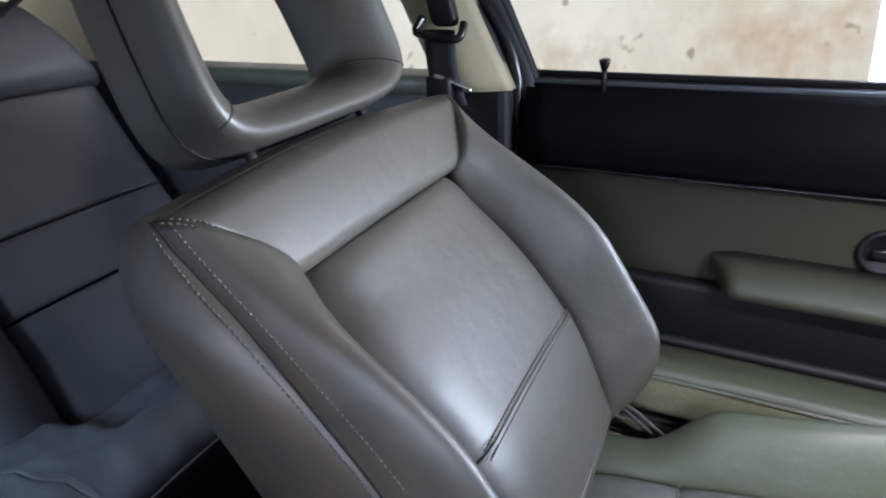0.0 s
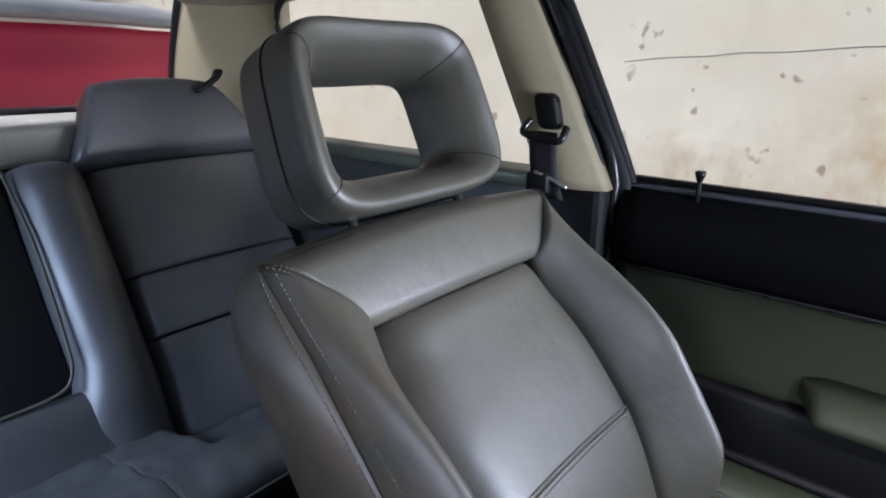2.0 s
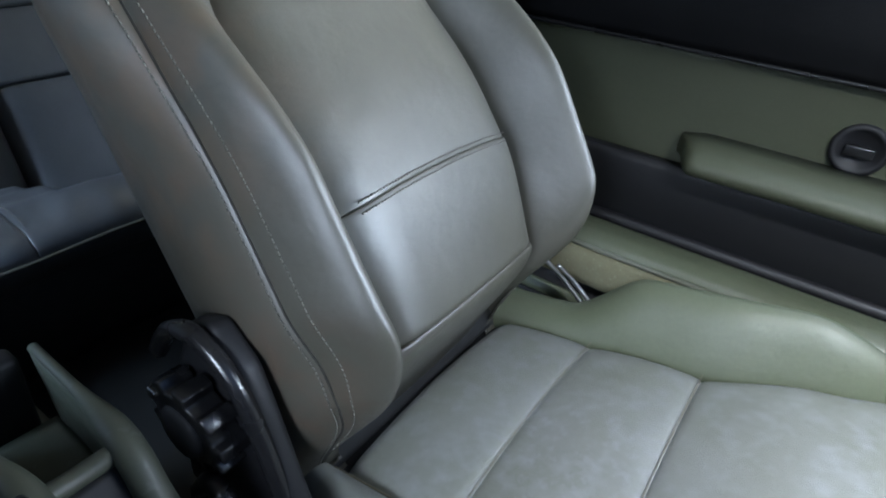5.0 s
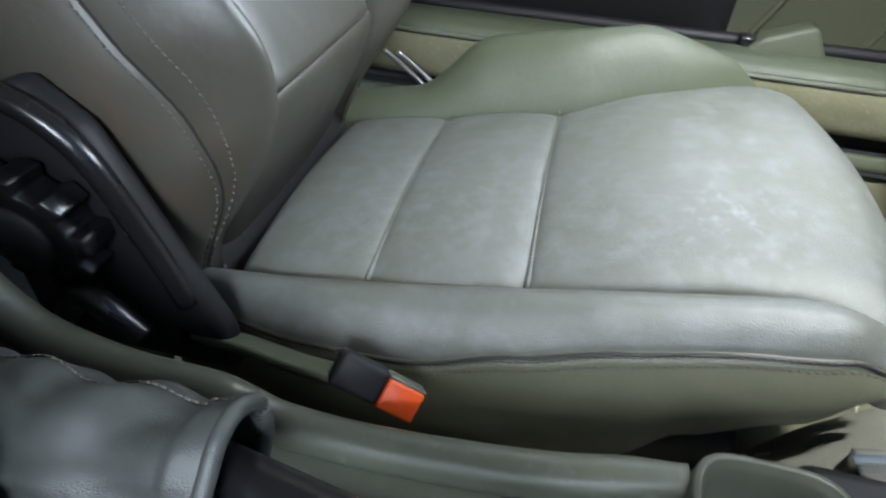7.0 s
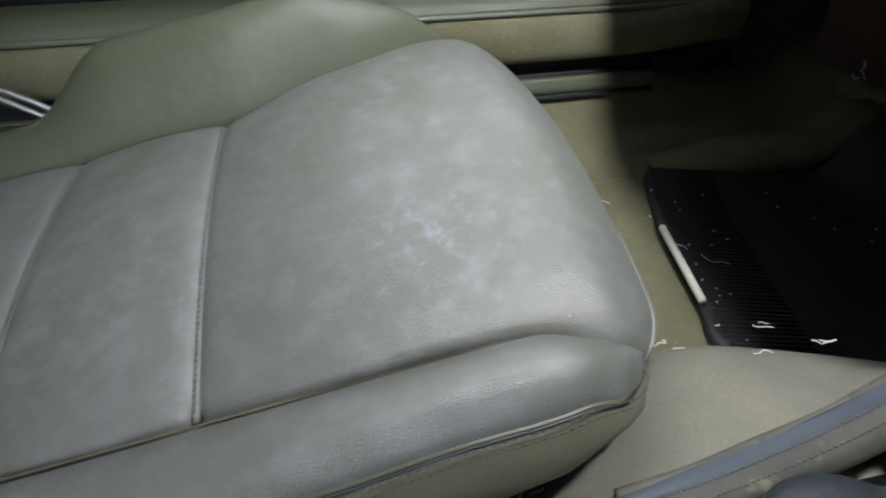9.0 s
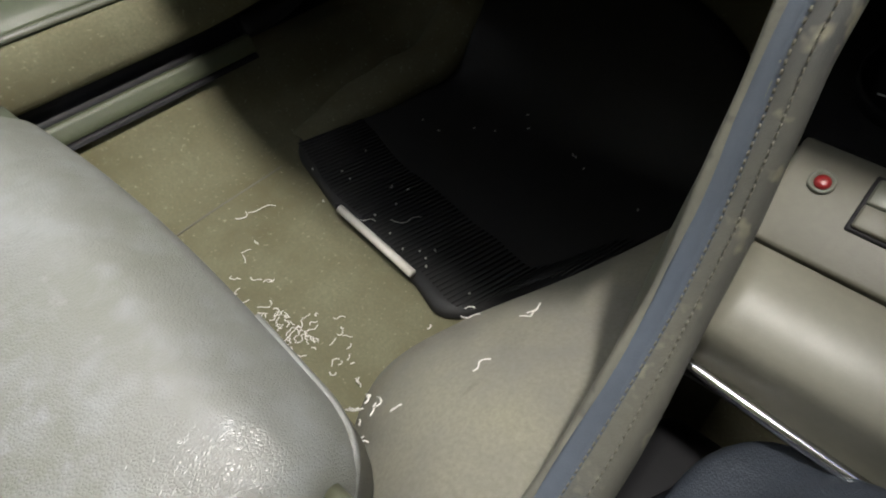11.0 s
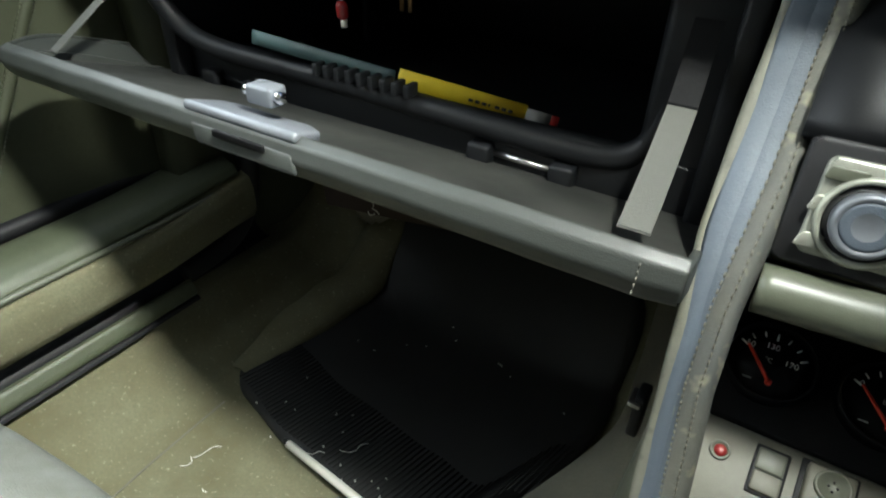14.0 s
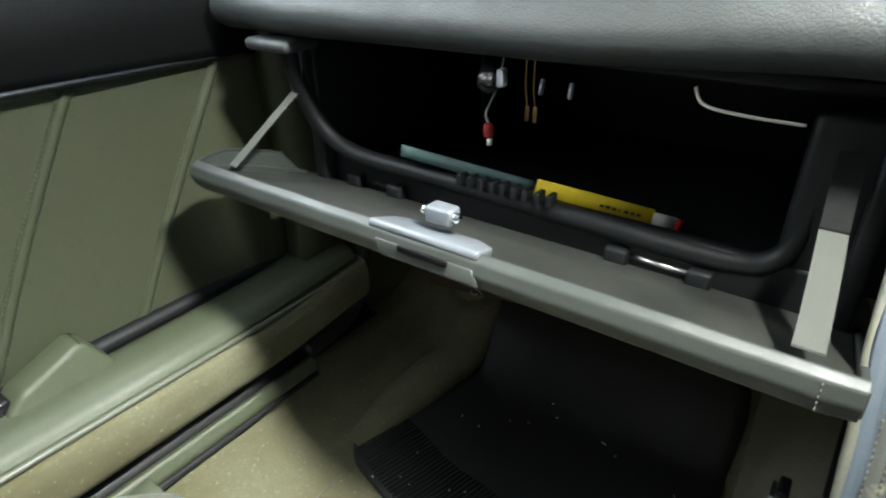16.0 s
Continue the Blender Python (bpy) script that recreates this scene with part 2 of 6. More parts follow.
PLASTER = mat("stained_cream_plaster", (0.80, 0.735, 0.55), 0.9, second=(0.71, 0.62, 0.43), big=2.2, amount=0.8, grain=45, bump=0.07, dist=0.01,
              speck=(0.40, 0.32, 0.22), speck_scale=17, speck_at=0.665, speck_soft=0.05,
              worn=(((-1.55, 0.18, 0.45), 0.34, (0.58, 0.43, 0.24), 10.0, 0.40), ((-1.55, -0.28, 0.40), 0.22, (0.56, 0.44, 0.28), 13.0, 0.42), ((-1.55, -0.1, 0.72), 0.6, (0.64, 0.55, 0.40), 26.0, 0.60)))
REDPAINT = mat("red_painted_metal", (0.50, 0.025, 0.05), 0.35, second=(0.40, 0.02, 0.045), big=3, bump=0.0)
CONCRETE = mat("grey_concrete", (0.32, 0.31, 0.28), 0.9, grain=60, bump=0.3, dist=0.01)
BODY = mat("dark_red_body_paint", (0.16, 0.012, 0.02), 0.3, bump=0.0)
GLASS = glass_mat("window_glass", (0.97, 0.99, 0.97))

# ---- building helpers ----
V = Vector


def thing(name, base, label, category, kind="", group=""):
    ob = new(name)
    ob.location = base
    ob.empty_display_size = 0.05
    return tagged(ob, label, category, group, kind)


def part(name, bm, material, parent=None, label="", smooth=True):
    me = bpy.data.meshes.new(name)
    bmesh.ops.recalc_face_normals(bm, faces=bm.faces)
    bm.to_mesh(me)
    bm.free()
    if smooth:
        me.shade_smooth()
    me.materials.append(material)
    ob = new(name, me)
    if parent:
        ob.parent = parent
        if parent.type == "EMPTY":
            ob.matrix_parent_inverse = Matrix.Translation(-parent.location)
    if label:
        ob["label"] = label
    return ob


def solid(name, bm, material, label, category, kind="", smooth=True, group=""):
    return tagged(part(name, bm, material, None, "", smooth), label, category, group, kind)


def ease(a, b, x):
    t = min(1.0, max(0.0, (x - a) / (b - a)))
    return t * t * (3 - 2 * t)


def lerp(a, b, t):
    return a + (b - a) * t


def curve_at(pts, t):
    """A smooth curve through pts, at t from 0 to 1."""
    n = len(pts) - 1
    k = min(int(t * n), n - 1)
    f = t * n - k
    p = [V(pts[min(max(k + i, 0), n)]) for i in (-1, 0, 1, 2)]
    return 0.5 * (2 * p[1] + (p[2] - p[0]) * f + (2 * p[0] - 5 * p[1] + 4 * p[2] - p[3]) * f * f + (3 * p[1] - p[0] - 3 * p[2] + p[3]) * f ** 3)


def value_at(table, x):
    """Smooth interpolation in a short table of (x, value)."""
    if x <= table[0][0]:
        return table[0][1]
    for (a, va), (b, vb) in zip(table, table[1:]):
        if x <= b:
            return lerp(va, vb, ease(a, b, x))
    return table[-1][1]


def box(lo, hi, bevel=0.004, segments=2, bm=None, m=None):
    own = bmesh.new()
    bmesh.ops.create_cube(own, size=1)
    for v in own.verts:
        v.co = V([lerp(lo[i], hi[i], v.co[i] + 0.5) for i in range(3)])
    if bevel:
        bmesh.ops.bevel(own, geom=own.edges[:], offset=bevel, segments=segments, affect="EDGES", profile=0.5)
    if m:
        bmesh.ops.transform(own, matrix=m, verts=own.verts)
    return merge(bm, own)


def merge(bm, own):
    if bm is None:
        return own
    me = bpy.data.meshes.new("joined")
    own.to_mesh(me)
    own.free()
    bm.from_mesh(me)
    bpy.data.meshes.remove(me)
    return bm


def tube(pts, radius, sides=8, steps=24, bm=None, flat=1.0, smooth=True, up=(0, 0, 1), ends=True):
    """A tube along the points; radius may be a function of 0..1; flat squeezes it along the side direction."""
    own = bmesh.new()
    rings = []
    ts = [i / steps for i in range(steps + 1)] if smooth and len(pts) > 2 else [i / (len(pts) - 1) for i in range(len(pts))]
    at = (lambda t: curve_at(pts, t)) if smooth and len(pts) > 2 else (lambda t: V(pts[round(t * (len(pts) - 1))]))
    for t in ts:
        d = (at(min(1, t + 0.01)) - at(max(0, t - 0.01))) if smooth and len(pts) > 2 else None
        if d is None:
            k = round(t * (len(pts) - 1))
            d = V(pts[min(k + 1, len(pts) - 1)]) - V(pts[max(k - 1, 0)])
        d.normalize()
        a = d.cross(V(up))
        if a.length < 1e-4:
            a = d.cross(V((1, 0, 0)))
        a.normalize()
        b = a.cross(d)
        r = radius(t) if callable(radius) else radius
        c = at(t)
        rings.append([own.verts.new(c + a * (math.cos(2 * math.pi * i / sides) * r) + b * (math.sin(2 * math.pi * i / sides) * r * flat)) for i in range(sides)])
    for p, q in zip(rings, rings[1:]):
        for i in range(sides):
            own.faces.new((p[i], p[(i + 1) % sides], q[(i + 1) % sides], q[i]))
    if ends:
        own.faces.new(rings[0][::-1])
        own.faces.new(rings[-1])
    return merge(bm, own)


def sheet(fn, nu, nv, bm=None, thick=None):
    """A grid of fn(s, t); thick: a vector function or vector by which a back sheet lies behind, closed round the edge."""
    own = bmesh.new()
    g = [[own.verts.new(fn(i / nu, j / nv)) for j in range(nv + 1)] for i in range(nu + 1)]
    for i in range(nu):
        for j in range(nv):
            own.faces.new((g[i][j], g[i + 1][j], g[i + 1][j + 1], g[i][j + 1]))
    if thick is not None:
        h = [[own.verts.new(g[i][j].co + (thick if isinstance(thick, Vector) else V(thick))) for j in range(nv + 1)] for i in range(nu + 1)]
        for i in range(nu):
            for j in range(nv):
                own.faces.new((h[i][j + 1], h[i + 1][j + 1], h[i + 1][j], h[i][j]))
        ring = [(i, 0) for i in range(nu)] + [(nu, j) for j in range(nv)] + [(i, nv) for i in range(nu, 0, -1)] + [(0, j) for j in range(nv, 0, -1)]
        for (a, b), (c, d) in zip(ring, ring[1:] + ring[:1]):
            own.faces.new((g[a][b], g[c][d], h[c][d], h[a][b]))
    return merge(bm, own)


def near_edge(i):
    """Grid steps that crowd towards both ends."""
    return 0.5 - 0.5 * math.cos(math.pi * i)


def pad(fn, place, size, rolls, depths, nu=22, nv=30, thick=-0.03):
    """A stuffed panel: fn(s, t) gives (a, b, height); its four edges (s=0, s=1, t=0, t=1) roll down by their depths.
    place maps (a, b, height) into the world; size: its width and length in metres."""
    top = padded(fn, place, size, rolls, depths)
    return sheet(lambda s, t: top(near_edge(s), near_edge(t)), nu, nv, thick=(place(0, 0, thick) - place(0, 0, 0)))


def padded(fn, place, size, rolls, depths):
    """The surface of such a panel, as a function of (s, t)."""
    def down(d, roll, depth):
        return 0.0 if d >= roll or not depth else depth * (1 - math.sqrt(max(0.0, 1 - (1 - d / roll) ** 2)))

    def front(s, t):
        a, b, h = fn(s, t)
        h -= down(s * size[0], rolls[0], depths[0]) + down((1 - s) * size[0], rolls[1], depths[1])
        h -= down(t * size[1], rolls[2], depths[2]) + down((1 - t) * size[1], rolls[3], depths[3])
        return place(a, b, h)
    return front


def prism(outline, lo, hi, place, bevel=0.0, segments=2):
    """An outline of (a, b) pairs raised from height lo to hi; place maps (a, b, height) into the world."""
    bm = bmesh.new()
    low = [bm.verts.new((a, b, lo)) for a, b in outline]
    face = bm.faces.new(low)
    r = bmesh.ops.extrude_face_region(bm, geom=[face])
    for v in r["geom"]:
        if isinstance(v, bmesh.types.BMVert):
            v.co.z = hi
    if bevel:
        bmesh.ops.bevel(bm, geom=bm.edges[:], offset=bevel, segments=segments, affect="EDGES", profile=0.5)
    for v in bm.verts:
        v.co = place(*v.co)
    return bm


def lathe(profile, centre, axis, sides=28):
    """Turned round axis through centre; profile: (radius, height along the axis)."""
    bm = bmesh.new()
    turn = V(axis).to_track_quat("Z", "Y").to_matrix()
    rings = [[bm.verts.new(V(centre) + turn @ V((r * math.cos(2 * math.pi * i / sides), r * math.sin(2 * math.pi * i / sides), h))) for i in range(sides)] for r, h in profile]
    for p, q in zip(rings, rings[1:]):
        for i in range(sides):
            bm.faces.new((p[i], p[(i + 1) % sides], q[(i + 1) % sides], q[i]))
    bm.faces.new(rings[0][::-1])
    bm.faces.new(rings[-1])
    return bm


def stitches(at, n, size=0.0011, fill=0.7, bm=None):
    """n small dashes along at(t)."""
    own = bm or bmesh.new()
    size *= 0.62
    for i in range(n):
        a, b = at((i + 0.5 - fill / 2) / n), at((i + 0.5 + fill / 2) / n)
        tube([a, b], size, 5, bm=own, smooth=False)
    return own


def rounded(w, h, r, n=5):
    """Outline of a rounded rectangle round the origin."""
    out = []
    for cx, cy, a0 in ((w / 2 - r, h / 2 - r, 0), (-w / 2 + r, h / 2 - r, 90), (-w / 2 + r, -h / 2 + r, 180), (w / 2 - r, -h / 2 + r, 270)):
        for k in range(n + 1):
            a = radians(a0 + 90 * k / n)
            out.append((cx + r * math.cos(a), cy + r * math.sin(a)))
    return out


# ---- outside ----
CX = -0.12  # the car's centre line


def flat(x0, x1, y0, y1, z, t=0.05):
    return box((x0, y0, z - t), (x1, y1, z), 0)


solid("ground", flat(-60, 60, -60, 60, -0.32), CONCRETE, "grey concrete yard floor under the car", "ground", "structure", False)
yard_wall = solid("wall_west", box((-1.75, -7, -0.32), (-1.55, 6, 1.95), 0.01), PLASTER, "cream plastered yard wall with brown damp stains", "wall", "structure", False)
# added wall: stands in for white frost and reflection on the rear glass
solid("wall_south_standin", box((-7, -4.3, -0.32), (6, -4.1, 3.2), 0.01), PLASTER, "cream wall added behind the car for the whitish top of the rear glass", "wall", "structure", False)
crack = [(-1.5495, -0.48, 0.738), (-1.5495, -0.40, 0.741), (-1.5495, -0.30, 0.742), (-1.5495, -0.22, 0.750), (-1.5495, -0.12, 0.752), (-1.5495, 0.0, 0.761), (-1.5495, 0.09, 0.764), (-1.5495, 0.3, 0.78), (-1.5495, 0.6, 0.785)]
part("wall_crack", tube(crack, 0.0009, 5, 60), CONCRETE, yard_wall, "thin dark hairline crack")

red = thing("red_tailgate", (-0.5, -2.6, -0.32), "red painted vehicle tailgate standing behind the rear window", "vehicle")
part("panel", sheet(lambda s, t: V((lerp(-1.7, 0.7, s), -2.6 - 0.10 * ease(0.75, 1, t) - 0.03 * math.sin(s * math.pi), lerp(-0.32, 0.86, t))), 20, 24, thick=(0, -0.06, 0)), REDPAINT, red)
part("top_rail", tube([(-1.7, -2.72, 0.90), (-0.5, -2.72, 0.905), (0.7, -2.72, 0.90)], 0.03, 8, 16), GREY, red, "grey weathered top rail")
part("lower_rail", box((-1.7, -2.62, -0.32), (0.7, -2.56, -0.22), 0.01), BLACK, red, "black rubber lower edge")

# ---- body shell ----


def floor_at(s, t):
    y = lerp(-1.05, 1.14, t)
    table = ((0, -0.775, 0.085), (0.06, -0.735, 0.078), (0.12, -0.70, 0.035), (0.17, -0.672, 0.006), (0.25, -0.62, 0.0), (0.75, 0.40, 0.0), (0.9, 0.46, 0.03), (1, 0.53, 0.085))
    for (a, xa, za), (b, xb, zb) in zip(table, table[1:]):
        if s <= b + 1e-9:
            f = (s - a) / (b - a)
            x, z = lerp(xa, xb, f), lerp(za, zb, ease(0, 1, f))
            break
    z += 0.003 * noise.noise(V((x * 7, y * 7, 0))) * ease(-0.7, -0.6, x)
    return V((x, y, z + max(0, y - 0.93) * 1.1))


solid("floor", sheet(floor_at, 60, 90, thick=(0, 0, -0.03)), CARPET, "worn olive carpet on the car floor with lint", "floor", "structure")

BASE = [(-0.19, -0.9), (-0.20, 0.0), (-0.235, 0.26), (-0.28, 0.40), (-0.345, 0.50), (-0.388, 0.58), (-0.374, 0.65), (-0.325, 0.744), (-0.284, 0.84), (-0.278, 0.95), (-0.30, 1.13)]


def tunnel_top(y):
    return lerp(0.062, 0.145, ease(0.34, 0.52, y)) + 0.03 * ease(0.7, 1.0, y)


def tunnel_at(s, t):
    b = curve_at([(x, y, 0) for x, y in BASE], t)
    a = s * math.pi / 2
    top = tunnel_top(b.y)
    bulge = 1 + 0.0 * math.sin(2 * a) + 0.02 * noise.noise(V((b.y * 9, s * 3, 1)))
    cx = max(-0.205, b.x + 0.03)
    return V((cx + (b.x - cx) * math.cos(a) * bulge, b.y, top * math.sin(a) ** 1.35 - 0.004 + max(0, b.y - 0.93) * 1.1 * (1 - s)))


def tunnel_z(x, y):
    """Height of the tunnel's carpet at a place."""
    for (xa, ya), (xb, yb) in zip(BASE, BASE[1:]):
        if ya <= y <= yb:
            b = lerp(xa, xb, (y - ya) / (yb - ya))
            cx = max(-0.205, b + 0.03)
            c = min(1.0, max(0.0, (x - cx) / (b - cx)))
            return max(0.0, tunnel_top(y) * math.sqrt(1 - c * c) ** 1.35 - 0.004)
    return 0.0


solid("transmission_tunnel", sheet(tunnel_at, 24, 80, thick=(0.02, 0, -0.03)), TUNNELCARPET, "beige grey carpet over the transmission tunnel", "tunnel", "structure")
solid("rear_floor", sheet(lambda s, t: V((lerp(-0.70, 0.44, s), lerp(-0.46, -0.03, t), 0.011 + 0.003 * math.sin(s * 9))), 20, 10, thick=(0, 0, -0.008)), RUBBER, "black worn floor covering behind the front seats", "floor", "structure")
solid("firewall", box((-0.80, 1.10, 0.0), (0.56, 1.14, 0.60), 0.01), BLACK, "black bulkhead behind the footwell", "wall", "structure", False)
solid("kick_panel", sheet(lambda s, t: V((-0.775 + 0.055 * s ** 2 + 0.02 * math.sin(3 * t), lerp(0.775, 1.13, s), lerp(0.05, 0.50, t))), 12, 16, thick=(-0.03, 0, 0)), DOORVINYL,
      "olive vinyl kick panel beside the footwell", "panel", "structure")

# left sill: vinyl cover, bead, carpeted face, dark gap, scuff strip
SILLY = (-0.32, 0.83)


def along(profile, y0, y1, n=40, round_end=0.0, m=None):
    """A strip of the given (x, z) profile from y0 to y1; round_end turns it up towards its front end."""
    def at(s, t):
        k = s * (len(profile) - 1)
        i = min(int(k), len(profile) - 2)
        x, z = (lerp(profile[i][j], profile[i + 1][j], k - i) for j in (0, 1))
        y = lerp(y0, y1, t)
        return V((x, y, z + (round_end * ease(0.82, 1.0, t) ** 2 if round_end else 0)))
    return sheet(at, (len(profile) - 1) * 3, n)


sill = thing("sill_trim", (-0.75, 0.25, 0.05), "olive vinyl and carpet covered door sill", "sill", "structure")
part("sill_cover", along([(-0.806, 0.180), (-0.799, 0.196), (-0.785, 0.202), (-0.752, 0.203), (-0.737, 0.196), (-0.731, 0.187), (-0.745, 0.18)], *SILLY, round_end=0.010), VINYL, sill)
part("door_gap", tube([(-0.809, SILLY[0], 0.200), (-0.809, 0.4, 0.200), (-0.809, 0.84, 0.202)], 0.009, 8, 20), BLACK, sill, "black door seal")
part("bead", tube([(-0.7305, SILLY[0], 0.185), (-0.7305, 0.5, 0.185), (-0.7305, 0.72, 0.184), (-0.732, 0.83, 0.188)], 0.0032, 8, 30), CONSOLE, sill, "pale piping bead")
part("sill_carpet", along([(-0.739, 0.183), (-0.727, 0.179), (-0.722, 0.165), (-0.722, 0.137), (-0.728, 0.127), (-0.75, 0.124)], SILLY[0], 0.84, round_end=0.012), CARPET, sill, "fuzzy olive carpet strip")
# black strip painted where the gap lies in shade
part("gap", along([(-0.752, 0.126), (-0.754, 0.108), (-0.742, 0.098), (-0.730, 0.099)], SILLY[0], 0.86), BLACK, sill, "black strip for the shade inside the gap")
part("door_seal", tube([(-0.742, 0.74, 0.107), (-0.742, 0.80, 0.113), (-0.744, 0.835, 0.135), (-0.748, 0.857, 0.18), (-0.752, 0.86, 0.25), (-0.757, 0.853, 0.34)], 0.013, 10, 40), RUBBER, sill, "black rubber door seal curving up the post")
part("scuff_strip", along([(-0.733, 0.104), (-0.728, 0.105), (-0.722, 0.092), (-0.723, 0.087), (-0.735, 0.085)], SILLY[0], 0.74), VINYL, sill, "thin worn metal scuff strip")
# thin black strip stands for the shadow below the scuff strip
part("strip_shadow_gap", along([(-0.724, 0.0865), (-0.7205, 0.0855), (-0.719, 0.082)], SILLY[0], 0.74), BLACK, sill, "black strip for the shadow under the scuff strip")
part("flap", prism([(0.455, 0.190), (0.463, 0.204), (0.476, 0.216), (0.528, 0.236), (0.535, 0.234), (0.553, 0.203), (0.556, 0.190)], 0.0, 0.034, lambda a, b, h: V((-0.806 + h * (1 - 3.0 * max(0.0, b - 0.2)), a, b)), 0.005, 3), VINYL, sill, "raised vinyl end of the door pocket")
part("catch", box((-0.800, 0.452, 0.192), (-0.780, 0.470, 0.214), 0.003), GLOSS, sill, "small black catch")

# ---- left door ----
door = thing("door_1", (-0.83, 0.3, 0.19), "closed passenger door with black top and olive vinyl panel", "door", "structure")
DX = -0.82


def panel_x(y, z):
    return DX - 0.006 * math.sin((z - 0.2) * 12) + 0.02 * ease(0.5, 0.8, y)


part("door_skin", box((-0.90, -0.17, 0.16), (-0.845, 0.92, 0.565), 0.01), BODY, door, "dark red outer skin")
part("panel", sheet(lambda s, t: V((panel_x(lerp(-0.15, 0.82, s), lerp(0.19, 0.445, t)), lerp(-0.15, 0.82, s), lerp(0.19, 0.445, t))), 60, 24, thick=(-0.03, 0, 0)), DOORVINYL, door, "olive grey vinyl panel with stitched seams")
part("top_trim", sheet(lambda s, t: V((DX + 0.012 - 0.016 * t + 0.012 * math.sin(t * math.pi) + 0.02 * ease(0.5, 0.8, lerp(-0.15, 0.82, s)), lerp(-0.155, 0.82, s), lerp(0.447, 0.556, t))), 30, 12, thick=(-0.03, 0, 0)), TRIMBLACK, door, "black padded top trim")
part("trim_bead", tube([(DX + 0.012, -0.14, 0.444), (DX + 0.012, 0.4, 0.445), (DX + 0.03, 0.8, 0.446)], 0.003, 6, 20), GLOSS, door)
part("window_strip", box((-0.846, -0.15, 0.555), (-0.826, 0.84, 0.562), 0.002), GALV, door, "grey metal window strip")
part("window_seal", box((-0.848, -0.15, 0.563), (-0.836, 0.84, 0.571), 0.002), BLACK, door, "black rubber window seal")
def seam_line(top, z, off=0.0):
    """The panel seams lean back towards their lower ends."""
    y = top - 0.56 * (0.442 - z) + off
    return V((panel_x(y, z) + 0.001, y, z))


for top in (0.602, 0.737):
    part("seam_fold", tube([seam_line(top, lerp(0.197, 0.442, i / 6)) - V((0.0015, 0, 0)) for i in range(7)], 0.0055, 10, 24), DOORVINYL, door)
    for off in (-0.006, 0.006):
        part("stitching", stitches(lambda t: seam_line(top, lerp(0.2, 0.44, t), off) + V((0.0010, 0, 0)), 60, 0.0010), VINYL, door)


def arm_at(s, t):
    y = lerp(0.112, 0.42, s)
    r = ease(0.0, 0.10, s) * ease(1.0, 0.9, s)
    a = lerp(-0.5, 1.5, t) * math.pi / 2
    return V((DX + (0.012 + 0.070 * r) * max(0.0, math.cos(a)) ** 0.42, y, 0.3295 + 0.0190 * math.sin(a) * (0.7 + 0.3 * r)))


part("armrest", sheet(arm_at, 40, 20, thick=(-0.01, 0, 0)), DOORVINYL, door, "moulded olive vinyl armrest")
part("map_pocket", sheet(lambda s, t: V((DX + 0.003 + 0.03 * math.sin(t * math.pi * 0.6) * ease(0, 0.1, s) * ease(1.0, 0.9, s), lerp(-0.13, 0.44, s), lerp(0.195, 0.306, t))), 30, 12, thick=(-0.02, 0, 0)), BLACK, door, "black carpeted lower pocket")
part("latch_recess", lathe([(0.030, 0), (0.030, 0.004), (0.024, 0.006), (0.022, 0.001)], (DX - 0.004, 0.30, 0.375), (1, 0, 0), 24), BLACK, door, "black latch recess")
part("latch_lever", box((DX, 0.285, 0.368), (DX + 0.006, 0.315, 0.381), 0.002), GLOSS, door)
pin = part("lock_pin", tube([(-0.822, -0.050, 0.548), (-0.822, -0.050, 0.583)], 0.0035, 10, smooth=False), BLACK, door, "black lock pin with a flared head")
part("pin_head", lathe([(0.0035, 0), (0.007, 0.010), (0.0075, 0.014), (0.005, 0.0155)], (-0.822, -0.050, 0.576), (0, 0, 1), 16), GLOSS, pin)


def frame_tube(name, pts, r, parent, material=BLACK, label="", flat_=1.0, n=20):
    return part(name, tube(pts, r, 8, n, flat=flat_), material, parent, label)


# window frame: rear upright leans back, top rail, sloping front post
for i, (dy, r, x) in enumerate(((0.0, 0.009, -0.835), (-0.020, 0.008, -0.822), (-0.037, 0.007, -0.812), (-0.053, 0.009, -0.806))):
    frame_tube("frame_rear", [(x, -0.149 + dy, 0.30 if i else 0.55), (x, -0.149 + dy, 0.56), (x + 0.008, -0.202 + dy, 0.68), (x + 0.025, -0.272 + dy, 0.83), (x + 0.04, -0.31 + dy, 0.90)], r, door, BLACK if i != 1 else GLOSS)


def upright(s, t):
    z = lerp(0.30, 0.92, t)
    y = -0.144 - 0.475 * max(0.0, z - 0.56)
    return V((-0.838 + 0.04 * t, y - 0.085 * (1 - s), z))


part("frame_backing", sheet(upright, 4, 30, thick=(-0.012, 0, 0)), BLACK, door)
frame_tube("frame_top", [(-0.795, -0.31, 0.895), (-0.79, 0.0, 0.915), (-0.79, 0.25, 0.92), (-0.80, 0.42, 0.885)], 0.011, door)
frame_tube("frame_front", [(-0.80, 0.42, 0.885), (-0.82, 0.62, 0.74), (-0.835, 0.82, 0.575)], 0.012, door)
pane = part("glass", sheet(lambda s, t: V((-0.842 + 0.035 * t, lerp(lerp(-0.14, -0.30, t), lerp(0.82, 0.42, t), s), lerp(0.565, 0.885, t))), 6, 6, thick=(-0.004, 0, 0)), GLASS, door, "clear side window glass")
pane.visible_shadow = False

